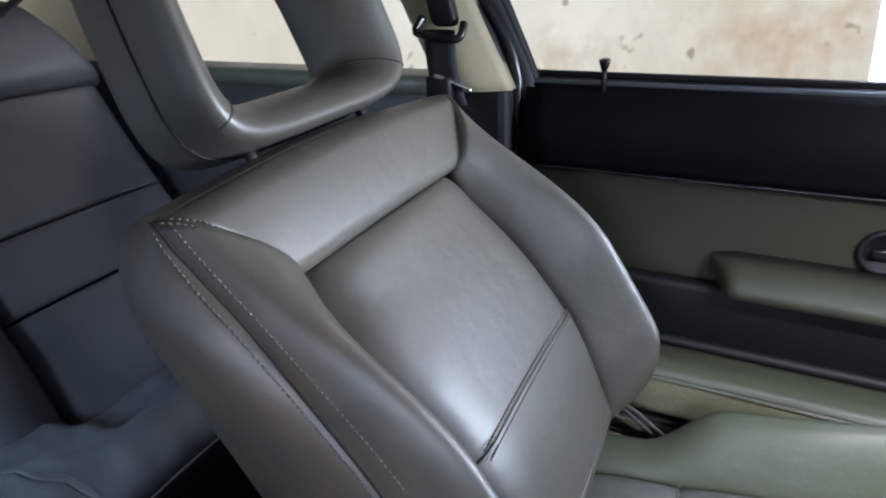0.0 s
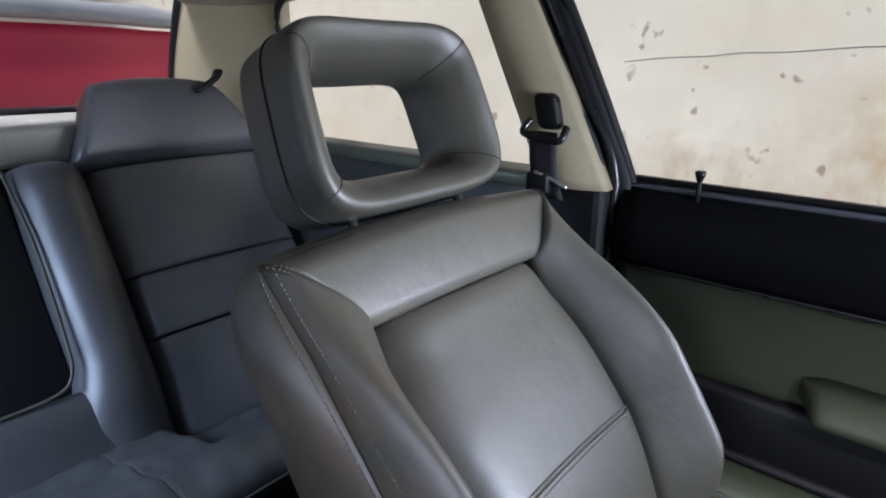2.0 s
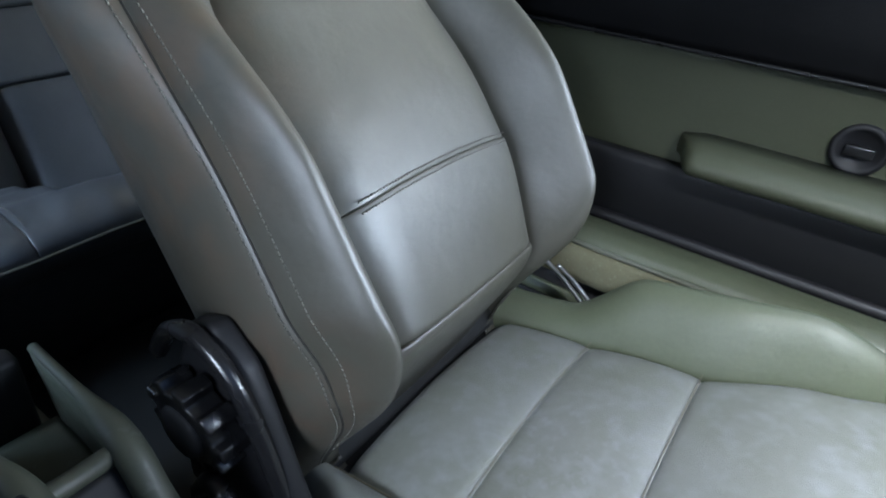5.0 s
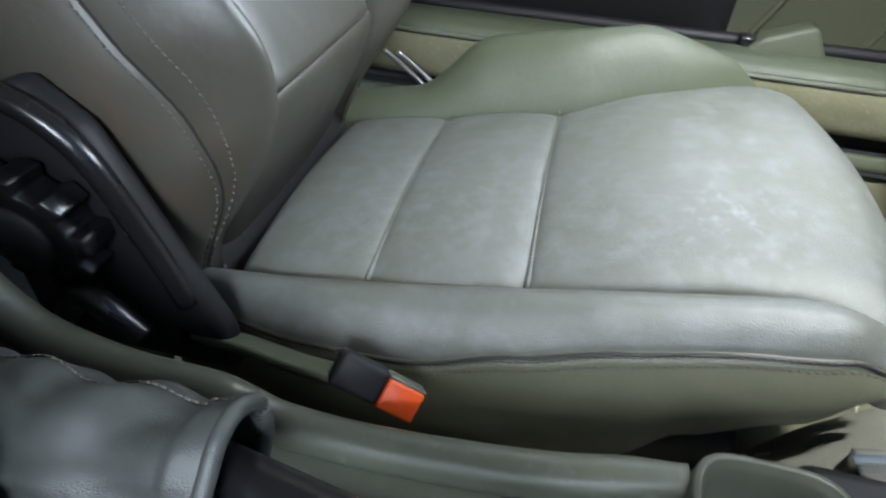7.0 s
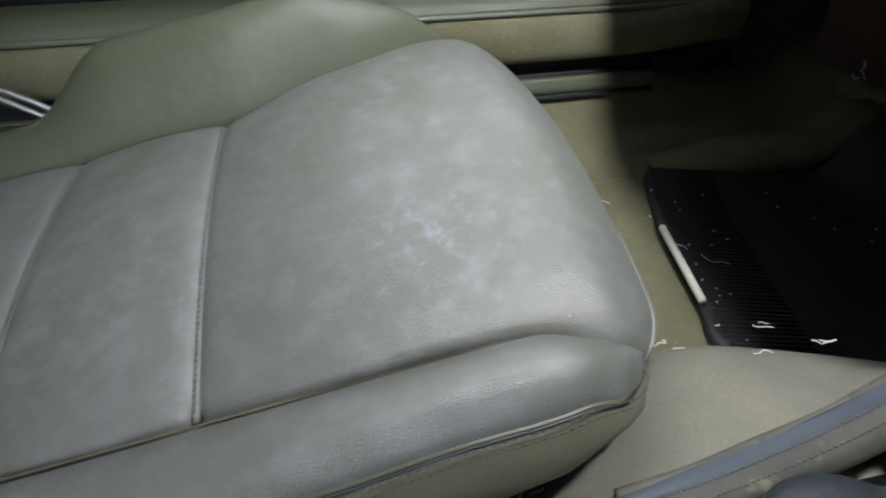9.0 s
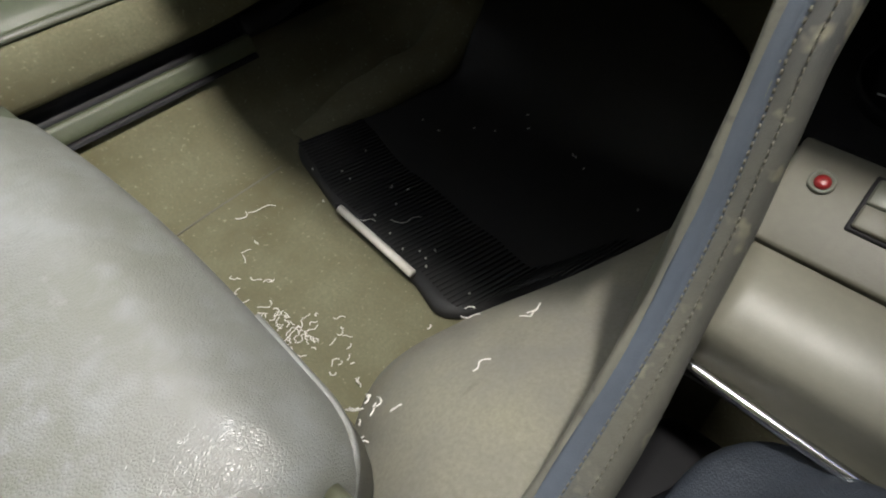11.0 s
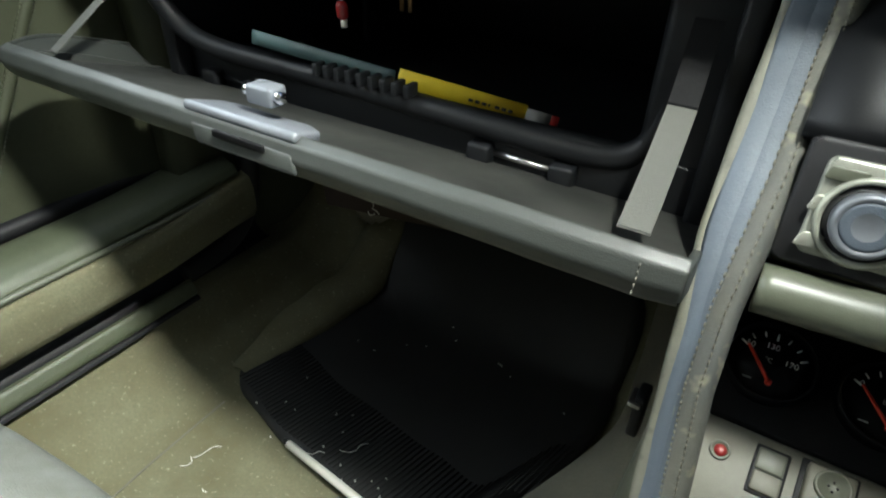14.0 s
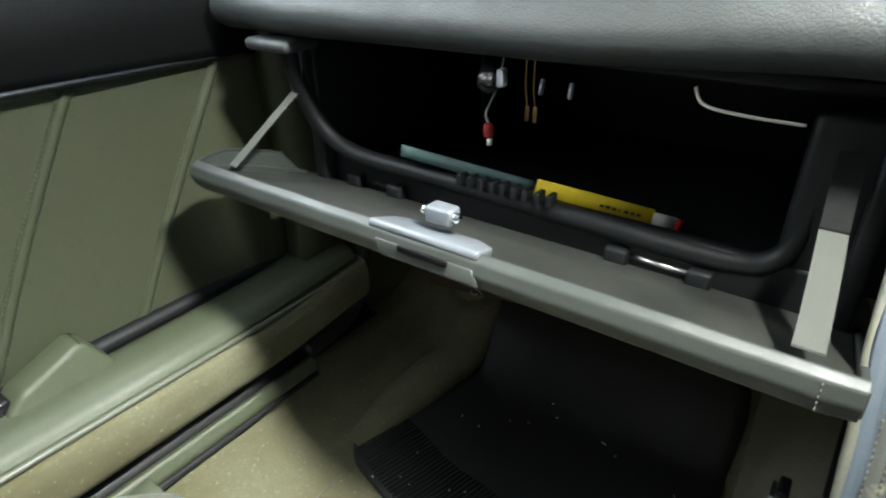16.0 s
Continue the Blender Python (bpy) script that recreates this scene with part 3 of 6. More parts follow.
# ---- pillars, rear side, roof ----
solid("pillar_b_trim", sheet(lambda s, t: V((-0.775 - 0.02 * s + 0.02 * t, lerp(lerp(-0.265, -0.168, s), lerp(-0.412, -0.328, s), t), lerp(0.55, 0.88, t)) ) + V((0.012 * math.sin(s * math.pi), 0, 0)), 12, 20, thick=(-0.03, 0, 0)),
      BEIGE, "beige moulded pillar trim beside the front seat", "pillar", "structure")
solid("pillar_b_lower", box((-0.84, -0.29, 0.08), (-0.785, -0.172, 0.553), 0.012), BLACK, "black lower pillar trim", "pillar", "structure", False)
solid("wall_quarter_panel", sheet(lambda s, t: V((-0.765 + 0.02 * math.sin(t * 3), lerp(-1.10, -0.27, s), lerp(0.0, 0.57, t))), 16, 12, thick=(-0.06, 0, 0)), DARKLEATHER, "dark grey rear side panel", "panel", "structure")
solid("quarter_ledge", box((-0.82, -1.0, 0.545), (-0.752, -0.272, 0.572), 0.01, 3), TRAY, "dark grey green ledge under the rear side window", "trim", "structure")
solid("pillar_c_trim", sheet(lambda s, t: V((lerp(-0.775, -0.715, ease(0.1, 1, s)) + 0.02 * math.sin(t * 2.6) * s, lerp(-0.905, -1.17 - 0.13 * (1 - t), s), lerp(0.56, 0.885, t))), 24, 20, thick=(-0.03, -0.01, 0)), BEIGE,
      "beige moulded rear pillar trim", "pillar", "structure")
qw = thing("window_1", (-0.79, -0.6, 0.57), "fixed rear side window with a black rubber frame", "window", "structure")
frame_tube("frame", [(-0.788, -0.90, 0.56), (-0.782, -0.903, 0.70), (-0.772, -0.90, 0.842), (-0.768, -0.65, 0.862), (-0.768, -0.41, 0.862)], 0.008, qw, n=40)
qg = part("pane", sheet(lambda s, t: V((-0.80 + 0.025 * t, lerp(-0.90, lerp(-0.28, -0.40, t), s), lerp(0.56, 0.865, t))), 6, 6, thick=(-0.004, 0, 0)), GLASS, qw)
qg.visible_shadow = False
rw = thing("window_2", (CX, -1.3, 0.6), "rear window with a black rubber frame", "window", "structure")
frame_tube("frame", [(0.46, -1.31, 0.625), (CX, -1.34, 0.62), (-0.705, -1.30, 0.625), (-0.728, -1.24, 0.70), (-0.735, -1.18, 0.82), (-0.715, -1.15, 0.862), (CX, -1.15, 0.885), (0.46, -1.15, 0.86)], 0.009, rw, n=90)
frame_tube("frame_side", [(-0.716, -1.318, 0.555), (-0.700, -1.262, 0.68), (-0.696, -1.205, 0.80), (-0.702, -1.168, 0.89)], 0.010, rw)
rg = part("pane", sheet(lambda s, t: V((lerp(-0.735, 0.48, s), lerp(-1.33, -1.16, t), lerp(0.61, 0.88, t))), 4, 4, thick=(0, -0.004, 0)), GLASS, rw)
rg.visible_shadow = False
solid("parcel_shelf", box((-0.74, -1.42, 0.545), (0.50, -1.02, 0.612), 0.012), SHELF, "pale grey parcel shelf behind the rear seat", "shelf", "structure")
solid("rear_bulkhead", box((-0.76, -1.44, 0.0), (0.52, -1.40, 0.60), 0.005), BLACK, "black panel behind the rear seat", "wall", "structure", False)


def roof_at(s, t):
    x, y = lerp(-0.785, 0.545, s), lerp(-1.16, 0.62, t)
    e = abs(s - 0.5) * 2
    return V((x, y, 0.868 + 0.075 * math.sin(min(1, t * 1.25) * math.pi * 0.5) * (1 - 0.2 * ease(0.7, 1, t)) - 0.05 * ease(0.72, 1.0, e) + 0.015 * (1 - e * e)))


solid("ceiling", sheet(roof_at, 24, 30, thick=(0, 0, 0.03)), HEADLINER, "beige cloth headliner", "ceiling", "structure")

dome = thing("courtesy_lamp", (-0.15, 0.553, 0.90), "lit courtesy lamp at the front edge of the headliner", "lamp")
part("housing", box((-0.215, 0.517, 0.897), (-0.085, 0.589, 0.912), 0.004), BEIGE, dome)

# driver's side, plain, unseen; black upper panels added to cut daylight, window openings left free
right_upper = box((0.562, -0.20, 0.560), (0.618, -0.01, 0.905), 0.01)
box((0.562, 0.43, 0.560), (0.618, 1.12, 0.905), 0.01, bm=right_upper)
box((0.564, -0.012, 0.805), (0.616, 0.432, 0.903), 0.01, bm=right_upper)
solid("right_light_block", right_upper, BLACK, "unseen black panels added on the right side to block daylight", "wall", "structure", False)
solid("wall_right_lower", box((0.56, -1.40, 0.0), (0.62, 1.12, 0.565), 0.01), DOORVINYL, "plain olive right side of the cabin", "wall", "structure", False)
frame_tube("pillar_right", [(0.57, -0.19, 0.55), (0.56, -0.25, 0.70), (0.54, -0.33, 0.90)], 0.035, None, BEIGE)
tagged(bpy.data.objects["pillar_right"], "beige pillar on the driver's side", "pillar", kind="structure")
frame_tube("pillar_a_left", [(-0.80, 0.86, 0.56), (-0.79, 0.70, 0.73), (-0.77, 0.53, 0.90)], 0.025, None, BLACK)
tagged(bpy.data.objects["pillar_a_left"], "black windscreen pillar", "pillar", kind="structure")
frame_tube("pillar_a_right", [(0.56, 0.86, 0.56), (0.55, 0.70, 0.73), (0.53, 0.53, 0.90)], 0.025, None, BLACK)
tagged(bpy.data.objects["pillar_a_right"], "black windscreen pillar", "pillar", kind="structure")

# ---- front passenger seat ----
SX = -0.445
RECLINE, PITCH = radians(33), radians(11)
B0, BU, BW = V((SX, 0.06, 0.20)), V((0, -math.sin(RECLINE), math.cos(RECLINE))), V((0, math.cos(RECLINE), math.sin(RECLINE)))
C0, CF, CN = V((SX, 0, 0.115)), V((0, math.cos(PITCH), math.sin(PITCH))), V((0, -math.sin(PITCH), math.cos(PITCH)))
XA = V((1, 0, 0))


def on_back(x, u, w):
    return B0 + XA * x + BU * u + BW * w


def on_cushion(x, f, n):
    return C0 + XA * x + CF * f + CN * n


seat = thing("bucket_seat", (SX, 0.2, 0.03), "grey leather front passenger seat with raised side bolsters", "car seat")

IN_X = ((-0.06, 0.132), (0.06, 0.132), (0.18, 0.140), (0.28, 0.144), (0.375, 0.130))      # half width of the insert
OUT_X = ((-0.06, 0.150), (0.0, 0.172), (0.07, 0.192), (0.14, 0.203), (0.28, 0.203), (0.45, 0.200))       # half width at the outer seam


def bend(u):
    """The backrest curves away behind the cushion."""
    return -0.140 * ease(0.065, -0.06, u)


def lift(u):
    return ease(0.47, 0.21, u) * ease(-0.03, 0.11, u)


def insert(u0, u1):
    def fn(s, t):
        u = lerp(u0, u1, t)
        h = value_at(IN_X, u)
        x = lerp(-h, h, s)
        u += 0.008 * math.exp(-((u - 0.178) / 0.05) ** 2) * (1 - (x / h) ** 2)
        return x, u, 0.012 + 0.020 * math.exp(-((u - 0.17) / 0.11) ** 2) - 0.011 * ease(0.24, 0.375, u) + 0.006 * (1 - (x / h) ** 2) + bend(u)
    return fn


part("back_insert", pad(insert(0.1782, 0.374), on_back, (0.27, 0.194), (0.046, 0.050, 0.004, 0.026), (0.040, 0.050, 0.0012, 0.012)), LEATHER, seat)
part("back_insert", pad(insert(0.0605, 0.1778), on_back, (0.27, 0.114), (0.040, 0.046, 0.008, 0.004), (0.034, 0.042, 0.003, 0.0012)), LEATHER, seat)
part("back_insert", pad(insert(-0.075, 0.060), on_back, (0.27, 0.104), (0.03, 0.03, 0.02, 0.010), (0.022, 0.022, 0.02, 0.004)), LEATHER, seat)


def rim(s, edge, drop):
    """Height of the leather that frames the insert, from the groove round the insert (s=0) to its outer edge (s=1)."""
    return -edge * max(0.0, 1 - s / 0.16) ** 2 + 0.004 * math.sin(math.pi * s) - drop * max(0.0, (s - 0.76) / 0.24) ** 2


def bolster(side):
    def fn(s, t):
        ui, uo = lerp(-0.06, 0.374, t), lerp(-0.06, 0.455, t)
        u = lerp(ui, uo, s)
        x = lerp(value_at(IN_X, ui) + 0.002 - 0.001 * ease(0.9, 1, t), value_at(OUT_X, uo), s)
        k = lift(u)
        w = rim(s, lerp(0.020, 0.007, ease(0.86, 1.0, t)), lerp(0.005, 0.016, ease(0.80, 1.0, t))) + k * (0.030 * s + 0.064 * math.sin(math.pi * s ** 1.22) ** 0.9) + bend(u) * (0.8 - 0.4 * s) - 0.050 * ease(0.045, -0.05, u)
        return side * x, u, w
    return fn


def top_shape(t):
    """The backrest's top: a low arch that drops towards the back."""
    return 0.015 * math.sin(math.pi * min(1.0, 0.75 * t)) - 0.024 * ease(0.35, 1.0, t) ** 1.5


def flank(s, t, side, edge):
    """The side of the backrest, from its front seam to the back edge; it rounds over into the top."""
    x, u, w = edge(1.0, t)
    over = math.sqrt(max(0.0, 1 - ((t - 0.84) / 0.16) ** 2)) if t > 0.84 else 1.0
    out = lerp(abs(x), 0.202, s) + (0.010 + 0.015 * ease(0.55, 0.9, t)) * math.sin(math.pi * s ** 0.8) * over
    return on_back(side * (out - 0.020 * (1 - over) * ease(0.0, 0.4, s)), u + top_shape(s) * ease(0.7, 1, t), lerp(w, -0.104, s))


for side in (1, -1):
    edge = bolster(side)
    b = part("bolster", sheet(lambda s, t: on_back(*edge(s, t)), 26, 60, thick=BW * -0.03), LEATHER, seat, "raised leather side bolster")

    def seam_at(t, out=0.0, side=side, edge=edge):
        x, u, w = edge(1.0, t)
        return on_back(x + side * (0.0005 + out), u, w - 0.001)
    part("piping", tube([seam_at(i / 24) for i in range(25)], 0.0010, 7, 60), SEAM, b, "dark line along the seam with its shadow in the colour")
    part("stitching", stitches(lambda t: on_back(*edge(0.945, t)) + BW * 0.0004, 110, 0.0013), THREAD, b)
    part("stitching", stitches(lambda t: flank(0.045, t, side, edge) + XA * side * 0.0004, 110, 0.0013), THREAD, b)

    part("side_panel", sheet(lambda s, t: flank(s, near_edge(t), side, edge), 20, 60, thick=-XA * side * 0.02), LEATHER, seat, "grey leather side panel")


def band(s, t):
    u = lerp(0.374, 0.455 + 0.010 * math.sin(math.pi * s), t)
    x = lerp(-1, 1, s) * lerp(0.131, 0.200, t)
    return x, u, rim(t, 0.007, 0.016)


part("top_band", sheet(lambda s, t: on_back(*band(s, t)), 40, 26, thick=BW * -0.03), LEATHER, seat)


def cap(s, t):
    x, u, w = band(s, 1.0)
    return on_back(x * (1 - 0.09 * ease(0.0, 0.4, t)), u + top_shape(t), lerp(w, -0.104, t))


part("top_roll", sheet(cap, 40, 16, thick=-BU * 0.03), LEATHER, seat)
part("back_shell", prism([(-0.19, -0.05), (0.19, -0.05), (0.19, 0.41), (0.16, 0.435), (-0.16, 0.435), (-0.19, 0.41)], -0.122, -0.106, on_back, 0.008), DARKLEATHER, seat, "dark grey back shell")
for side in (1, -1):
    def diagonal(t, off=0.0, side=side):
        x, u, w = band(1.0, t)
        return on_back(side * (x + off), u, w + 0.0004)
    part("corner_crease", tube([diagonal(i / 12) for i in range(13)], 0.0007, 6, 24), SEAM, seat)
    for off in (0.0035, -0.0035):
        part("stitching", stitches(lambda t: diagonal(lerp(0.08, 0.97, t), off), 26, 0.0013), THREAD, seat)
for off in (0.0045, -0.0045):
    part("stitching", stitches(lambda t: on_back(lerp(-0.112, 0.112, t), 0.178 + off + 0.008 * (1 - (lerp(-0.112, 0.112, t) / 0.14) ** 2), 0.0340 + 0.004 * math.sin(math.pi * t)), 60, 0.0014), THREAD, seat)

# head restraint: a hollow padded frame on two chrome posts
TILT = radians(11)
H0 = on_back(0, 0.471, -0.012)
HU = BU * math.cos(TILT) + BW * math.sin(TILT)
HW = BW * math.cos(TILT) - BU * math.sin(TILT)


def on_head(x, u, w):
    return H0 + XA * (x - 0.022) + HU * u + HW * w


def squircle(a, hx, hy, n):
    c, s = math.cos(a), math.sin(a)
    return V((math.copysign(abs(c) ** (2 / n), c) * hx, math.copysign(abs(s) ** (2 / n), s) * hy))


HEAD_SECTION = [(1.00, -0.070), (1.00, -0.030), (0.96, -0.006), (0.82, 0.003), (0.60, 0.000), (0.36, -0.010), (0.12, -0.030), (0.0, -0.055), (0.0, -0.088), (0.14, -0.097), (0.86, -0.097), (0.98, -0.090)]


def ring_at(a, p):
    """The padded frame: a goes round the opening, p round the section, whose opening flares towards the front."""
    q, w = curve_at([(x, y, 0) for x, y in (*HEAD_SECTION, HEAD_SECTION[0])], p)[:2]
    o, i = squircle(a, 0.143, 0.102, 5.0), squircle(a, 0.097, 0.058, 7)
    m = i.lerp(o, q)
    taper = 1 - 0.06 * ease(-0.05, 0.1, m.y)
    return on_head(m.x * taper, 0.103 + m.y, w - 0.010 * (1 - (m.x / 0.15) ** 2))


def ring_mesh(na=128, npp=40):
    bm = bmesh.new()
    g = [[bm.verts.new(ring_at(2 * math.pi * i / na, j / npp)) for j in range(npp)] for i in range(na)]
    for i in range(na):
        for j in range(npp):
            bm.faces.new((g[i][j], g[(i + 1) % na][j], g[(i + 1) % na][(j + 1) % npp], g[i][(j + 1) % npp]))
    return bm


head = part("headrest", ring_mesh(), LEATHER, seat, "hollow grey leather headrest with a see-through opening")
edge_ring = [ring_at(2 * math.pi * i / 60, 0.045) for i in range(61)]
part("piping", tube(edge_ring, 0.0016, 6, 180, ends=False), SEAM, head, "dark seam round the front face")
for a in (45, 135, 225, 315):
    aa = radians(a)
    best = math.atan2(math.sin(aa) * 0.62, math.cos(aa))
    part("corner_seam", tube([ring_at(best, p) for p in (0.16, 0.22, 0.28, 0.34, 0.40, 0.46, 0.52, 0.57)], 0.0008, 6, 24), SEAM, head)
for x in (0.082, -0.082):
    part("post", tube([on_back(x, 0.40, -0.05), on_head(x, 0.03, -0.045)], 0.006, 12, smooth=False), CHROME, head, "chrome headrest post")
    part("post_collar", lathe([(0.011, 0), (0.011, 0.006), (0.008, 0.009)], on_back(x, 0.462, -0.052), BU, 16), BLACK, head)

# cushion
OUT_C = ((0.0, -0.150), (0.25, -0.156), (0.36, -0.172), (0.46, -0.196), (0.51, -0.19))     # outer edge of the cushion insert


def nose(t):
    return math.sqrt(max(0.0, 1 - max(0.0, (t - 0.86) / 0.14) ** 2.2))


def cushion_insert(f0, f1, front=False):
    def fn(s, t):
        f = lerp(f0, f1, t)
        x = lerp(0.152 + 0.014 * (1 - nose((f + 0.035) / 0.522)), value_at(OUT_C, f), s)
        n = 0.012 * math.sin(math.pi * s) + 0.004 * math.sin(math.pi * t) + 0.004
        if front:
            d = max(0.0, (abs(s - 0.5) * 2 - 0.80) / 0.20)
            f += ease(0.6, 1.0, t) * (0.010 * math.sin(math.pi * s) - 0.024 * (1 - math.sqrt(max(0.0, 1 - d * d))))
            n += 0.012 * math.sin(math.pi * min(1, t * 1.05)) - 0.014 * ease(0.80, 1.0, t) ** 2
        return x, f, n - 0.003
    return fn


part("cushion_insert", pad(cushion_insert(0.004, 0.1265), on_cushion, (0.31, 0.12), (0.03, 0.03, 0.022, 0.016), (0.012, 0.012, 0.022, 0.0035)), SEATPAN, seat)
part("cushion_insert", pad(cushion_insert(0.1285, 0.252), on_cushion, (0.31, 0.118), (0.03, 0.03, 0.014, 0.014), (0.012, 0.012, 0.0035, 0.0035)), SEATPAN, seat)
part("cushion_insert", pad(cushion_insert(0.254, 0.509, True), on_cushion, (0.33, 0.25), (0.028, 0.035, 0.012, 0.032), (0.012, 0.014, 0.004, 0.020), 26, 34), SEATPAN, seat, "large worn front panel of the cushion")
for f in (0.1275, 0.253):
    part("seam_welt", tube([on_cushion(lerp(0.148, -0.140, i / 6), f, -0.002 + 0.010 * math.sin(math.pi * i / 6)) for i in range(7)], 0.0024, 8, 24), SEATPAN, seat)
    part("stitching", stitches(lambda t: on_cushion(lerp(0.148, -0.150, t), f + 0.0005, 0.0025 + 0.010 * math.sin(math.pi * t)), 70, 0.0008), TANSEAM, seat)


SEAM_N = ((-0.035, 0.0), (0.01, 0.0), (0.085, -0.012), (0.18, -0.022), (0.247, -0.010), (0.32, 0.0), (0.39, 0.004), (0.445, 0.002), (0.487, -0.022))
BOTTOM_N = ((-0.035, -0.14), (0.16, -0.148), (0.27, -0.148), (0.32, -0.136), (0.363, -0.102), (0.43, -0.078), (0.468, -0.052), (0.487, -0.045))


def inner_bolster(s, t):
    f = lerp(-0.035, 0.487, t)
    wide = 0.029 + 0.020 * ease(0.0, 0.3, t) - 0.006 * ease(0.4, 0.9, t)
    x = 0.153 + 0.017 * (1 - nose(t)) + s * (0.006 + wide * nose(t))
    return x, f, lerp(0.004 - 0.020 * ease(0.88, 1.0, t), value_at(SEAM_N, f) + 0.012, s) + 0.014 * math.sin(math.pi * s)


part("cushion_bolster", pad(inner_bolster, on_cushion, (0.055, 0.52), (0.012, 0.022, 0.02, 0.022), (0.006, 0.012, 0.01, 0.012), 18, 60), SEATPAN, seat, "inner leather cushion bolster with double seam")


part("seam_line", tube([on_cushion(0.1515 + 0.017 * (1 - nose(t)), lerp(0.0, 0.46, t), 0.0005) for t in [i / 30 for i in range(31)]], 0.0009, 6, 60), TANSEAM, seat, "dusty tan seam beside the bolster")


def inner_side(s, t):
    x, f, n = inner_bolster(1.0, t)
    k = nose(t)
    depth = value_at(SEAM_N, f) - value_at(BOTTOM_N, f)
    bulge = 0.016 * math.sin(math.pi * (0.05 + 0.85 * s)) * lerp(0.5, 1, k)
    return on_cushion(x + bulge - 0.022 * s * s - 0.012 * (1 - k) * s, f + 0.010 * math.sin(math.pi * s) * (1 - k) - 0.055 * (1 - k) * s * s, n - 0.012 - depth * s)


part("cushion_side", sheet(inner_side, 16, 60, thick=-XA * 0.02), OLIVELEATHER, seat, "olive grey leather cushion side")
for off in (-0.004, 0.004):
    part("stitching", stitches(lambda t: inner_side(0.06, lerp(0.02, 0.99, t)) + XA * 0.0008 + CN * (off + 0.003), 110, 0.0007), THREAD, seat)
part("piping", tube([inner_side(0.0, i / 30) + XA * 0.0005 for i in range(31)], 0.0013, 6, 70), DARKLEATHER, seat)


def outer_bolster(s, t):
    f = lerp(-0.035, 0.475, t)
    k = ease(0.22, 0.42, t) * ease(1.0, 0.72, t)
    x = lerp(value_at(OUT_C, f) - 0.001, -0.212 - 0.014 * k, s)
    n = 0.004 + (0.010 + 0.052 * k) * math.sin(math.pi * min(1, 0.95 * s) * 0.72) + 0.008 * math.sin(math.pi * s)
    return x, f, n - 0.02 * ease(0.9, 1, t)


part("cushion_bolster", pad(outer_bolster, on_cushion, (0.06, 0.5), (0.012, 0.016, 0.02, 0.04), (0.009, 0.012, 0.01, 0.03), 18, 60), VINYL, seat, "outer wing shaped cushion bolster in olive leather")
part("cushion_side", sheet(lambda s, t: on_cushion(outer_bolster(1.0, t)[0] + 0.02 * s, outer_bolster(1, t)[1], outer_bolster(1, t)[2] - 0.012 - 0.11 * s), 8, 40, thick=XA * 0.02), VINYL, seat)


def front_face(s, t):
    x = lerp(0.150, -0.195, s)
    turn = max(0.0, 1 - s / 0.10) ** 2
    return on_cushion(x - 0.01 * turn * t, 0.506 + 0.006 * math.sin(math.pi * t) - 0.05 * t * t - 0.040 * turn, -0.026 - 0.018 * turn - 0.10 * t)


part("front_face", sheet(front_face, 20, 14, thick=-CF * 0.03), VINYL, seat, "rolled leather front of the cushion")
front_top = padded(cushion_insert(0.254, 0.509, True), on_cushion, (0.33, 0.25), (0.028, 0.035, 0.016, 0.032), (0.012, 0.014, 0.007, 0.020))
part("front_piping", tube([front_top(0, t) for t in (0.72, 0.80, 0.88, 0.95, 1.0)] + [front_top(s, 1.0) for s in (0.03, 0.08, 0.15, 0.25)], lambda t: 0.0020 * min(1, 0.2 + t * 4), 7, 50), SEATPAN, seat)
part("seat_base", box((SX - 0.17, -0.02, 0.025), (SX + 0.195, 0.42, 0.095), 0.015), BLACK, seat, "black seat base")
for x in (0.185, -0.18):
    part("seat_rail", box((SX + x - 0.012, -0.05, 0.004), (SX + x + 0.012, 0.46, 0.030), 0.004), STEEL, seat, "steel floor rail")

# recliner: dark side bracket, toothed hand wheel, release lever
bracket = part("recliner_bracket", prism([(-0.105, 0.100), (0.055, 0.100), (0.052, 0.140), (0.030, 0.190), (0.006, 0.250), (-0.010, 0.286), (-0.041, 0.312), (-0.070, 0.300), (-0.092, 0.250), (-0.105, 0.160)], 0.0, 0.020, lambda a, b, h: V((-0.232 + h, a, b)), 0.006), BLACK, seat, "black recliner bracket cover")
WHEEL_TEETH = 9


def star(r, tooth, turn=0.0):
    """Outline of a hand wheel with square teeth."""
    out = []
    for i in range(WHEEL_TEETH):
        for da, rr in ((-0.27, r), (-0.22, r + tooth), (0.22, r + tooth), (0.27, r)):
            a = 2 * math.pi * (i + da) / WHEEL_TEETH + turn
            out.append((rr * math.cos(a), rr * math.sin(a)))
    return out


def hand_wheel(parent, centre, lean):
    """A toothed recliner wheel that turns about the x axis; lean tips its rim towards the side it is seen from."""
    c = V(centre)
    wheel = part("hand_wheel", prism(star(0.035, 0.010), -0.013, 0.013, lambda a, b, h: c + V((h + lean * b, a, b)), 0.002), GLOSS, parent, "black toothed recliner hand wheel")
    part("hub", lathe([(0.024, 0), (0.022, 0.006), (0.012, 0.008)], c + V((math.copysign(0.012, lean), 0, 0)), (math.copysign(1, lean), 0, 0), 26), BLACK, wheel)
    return wheel


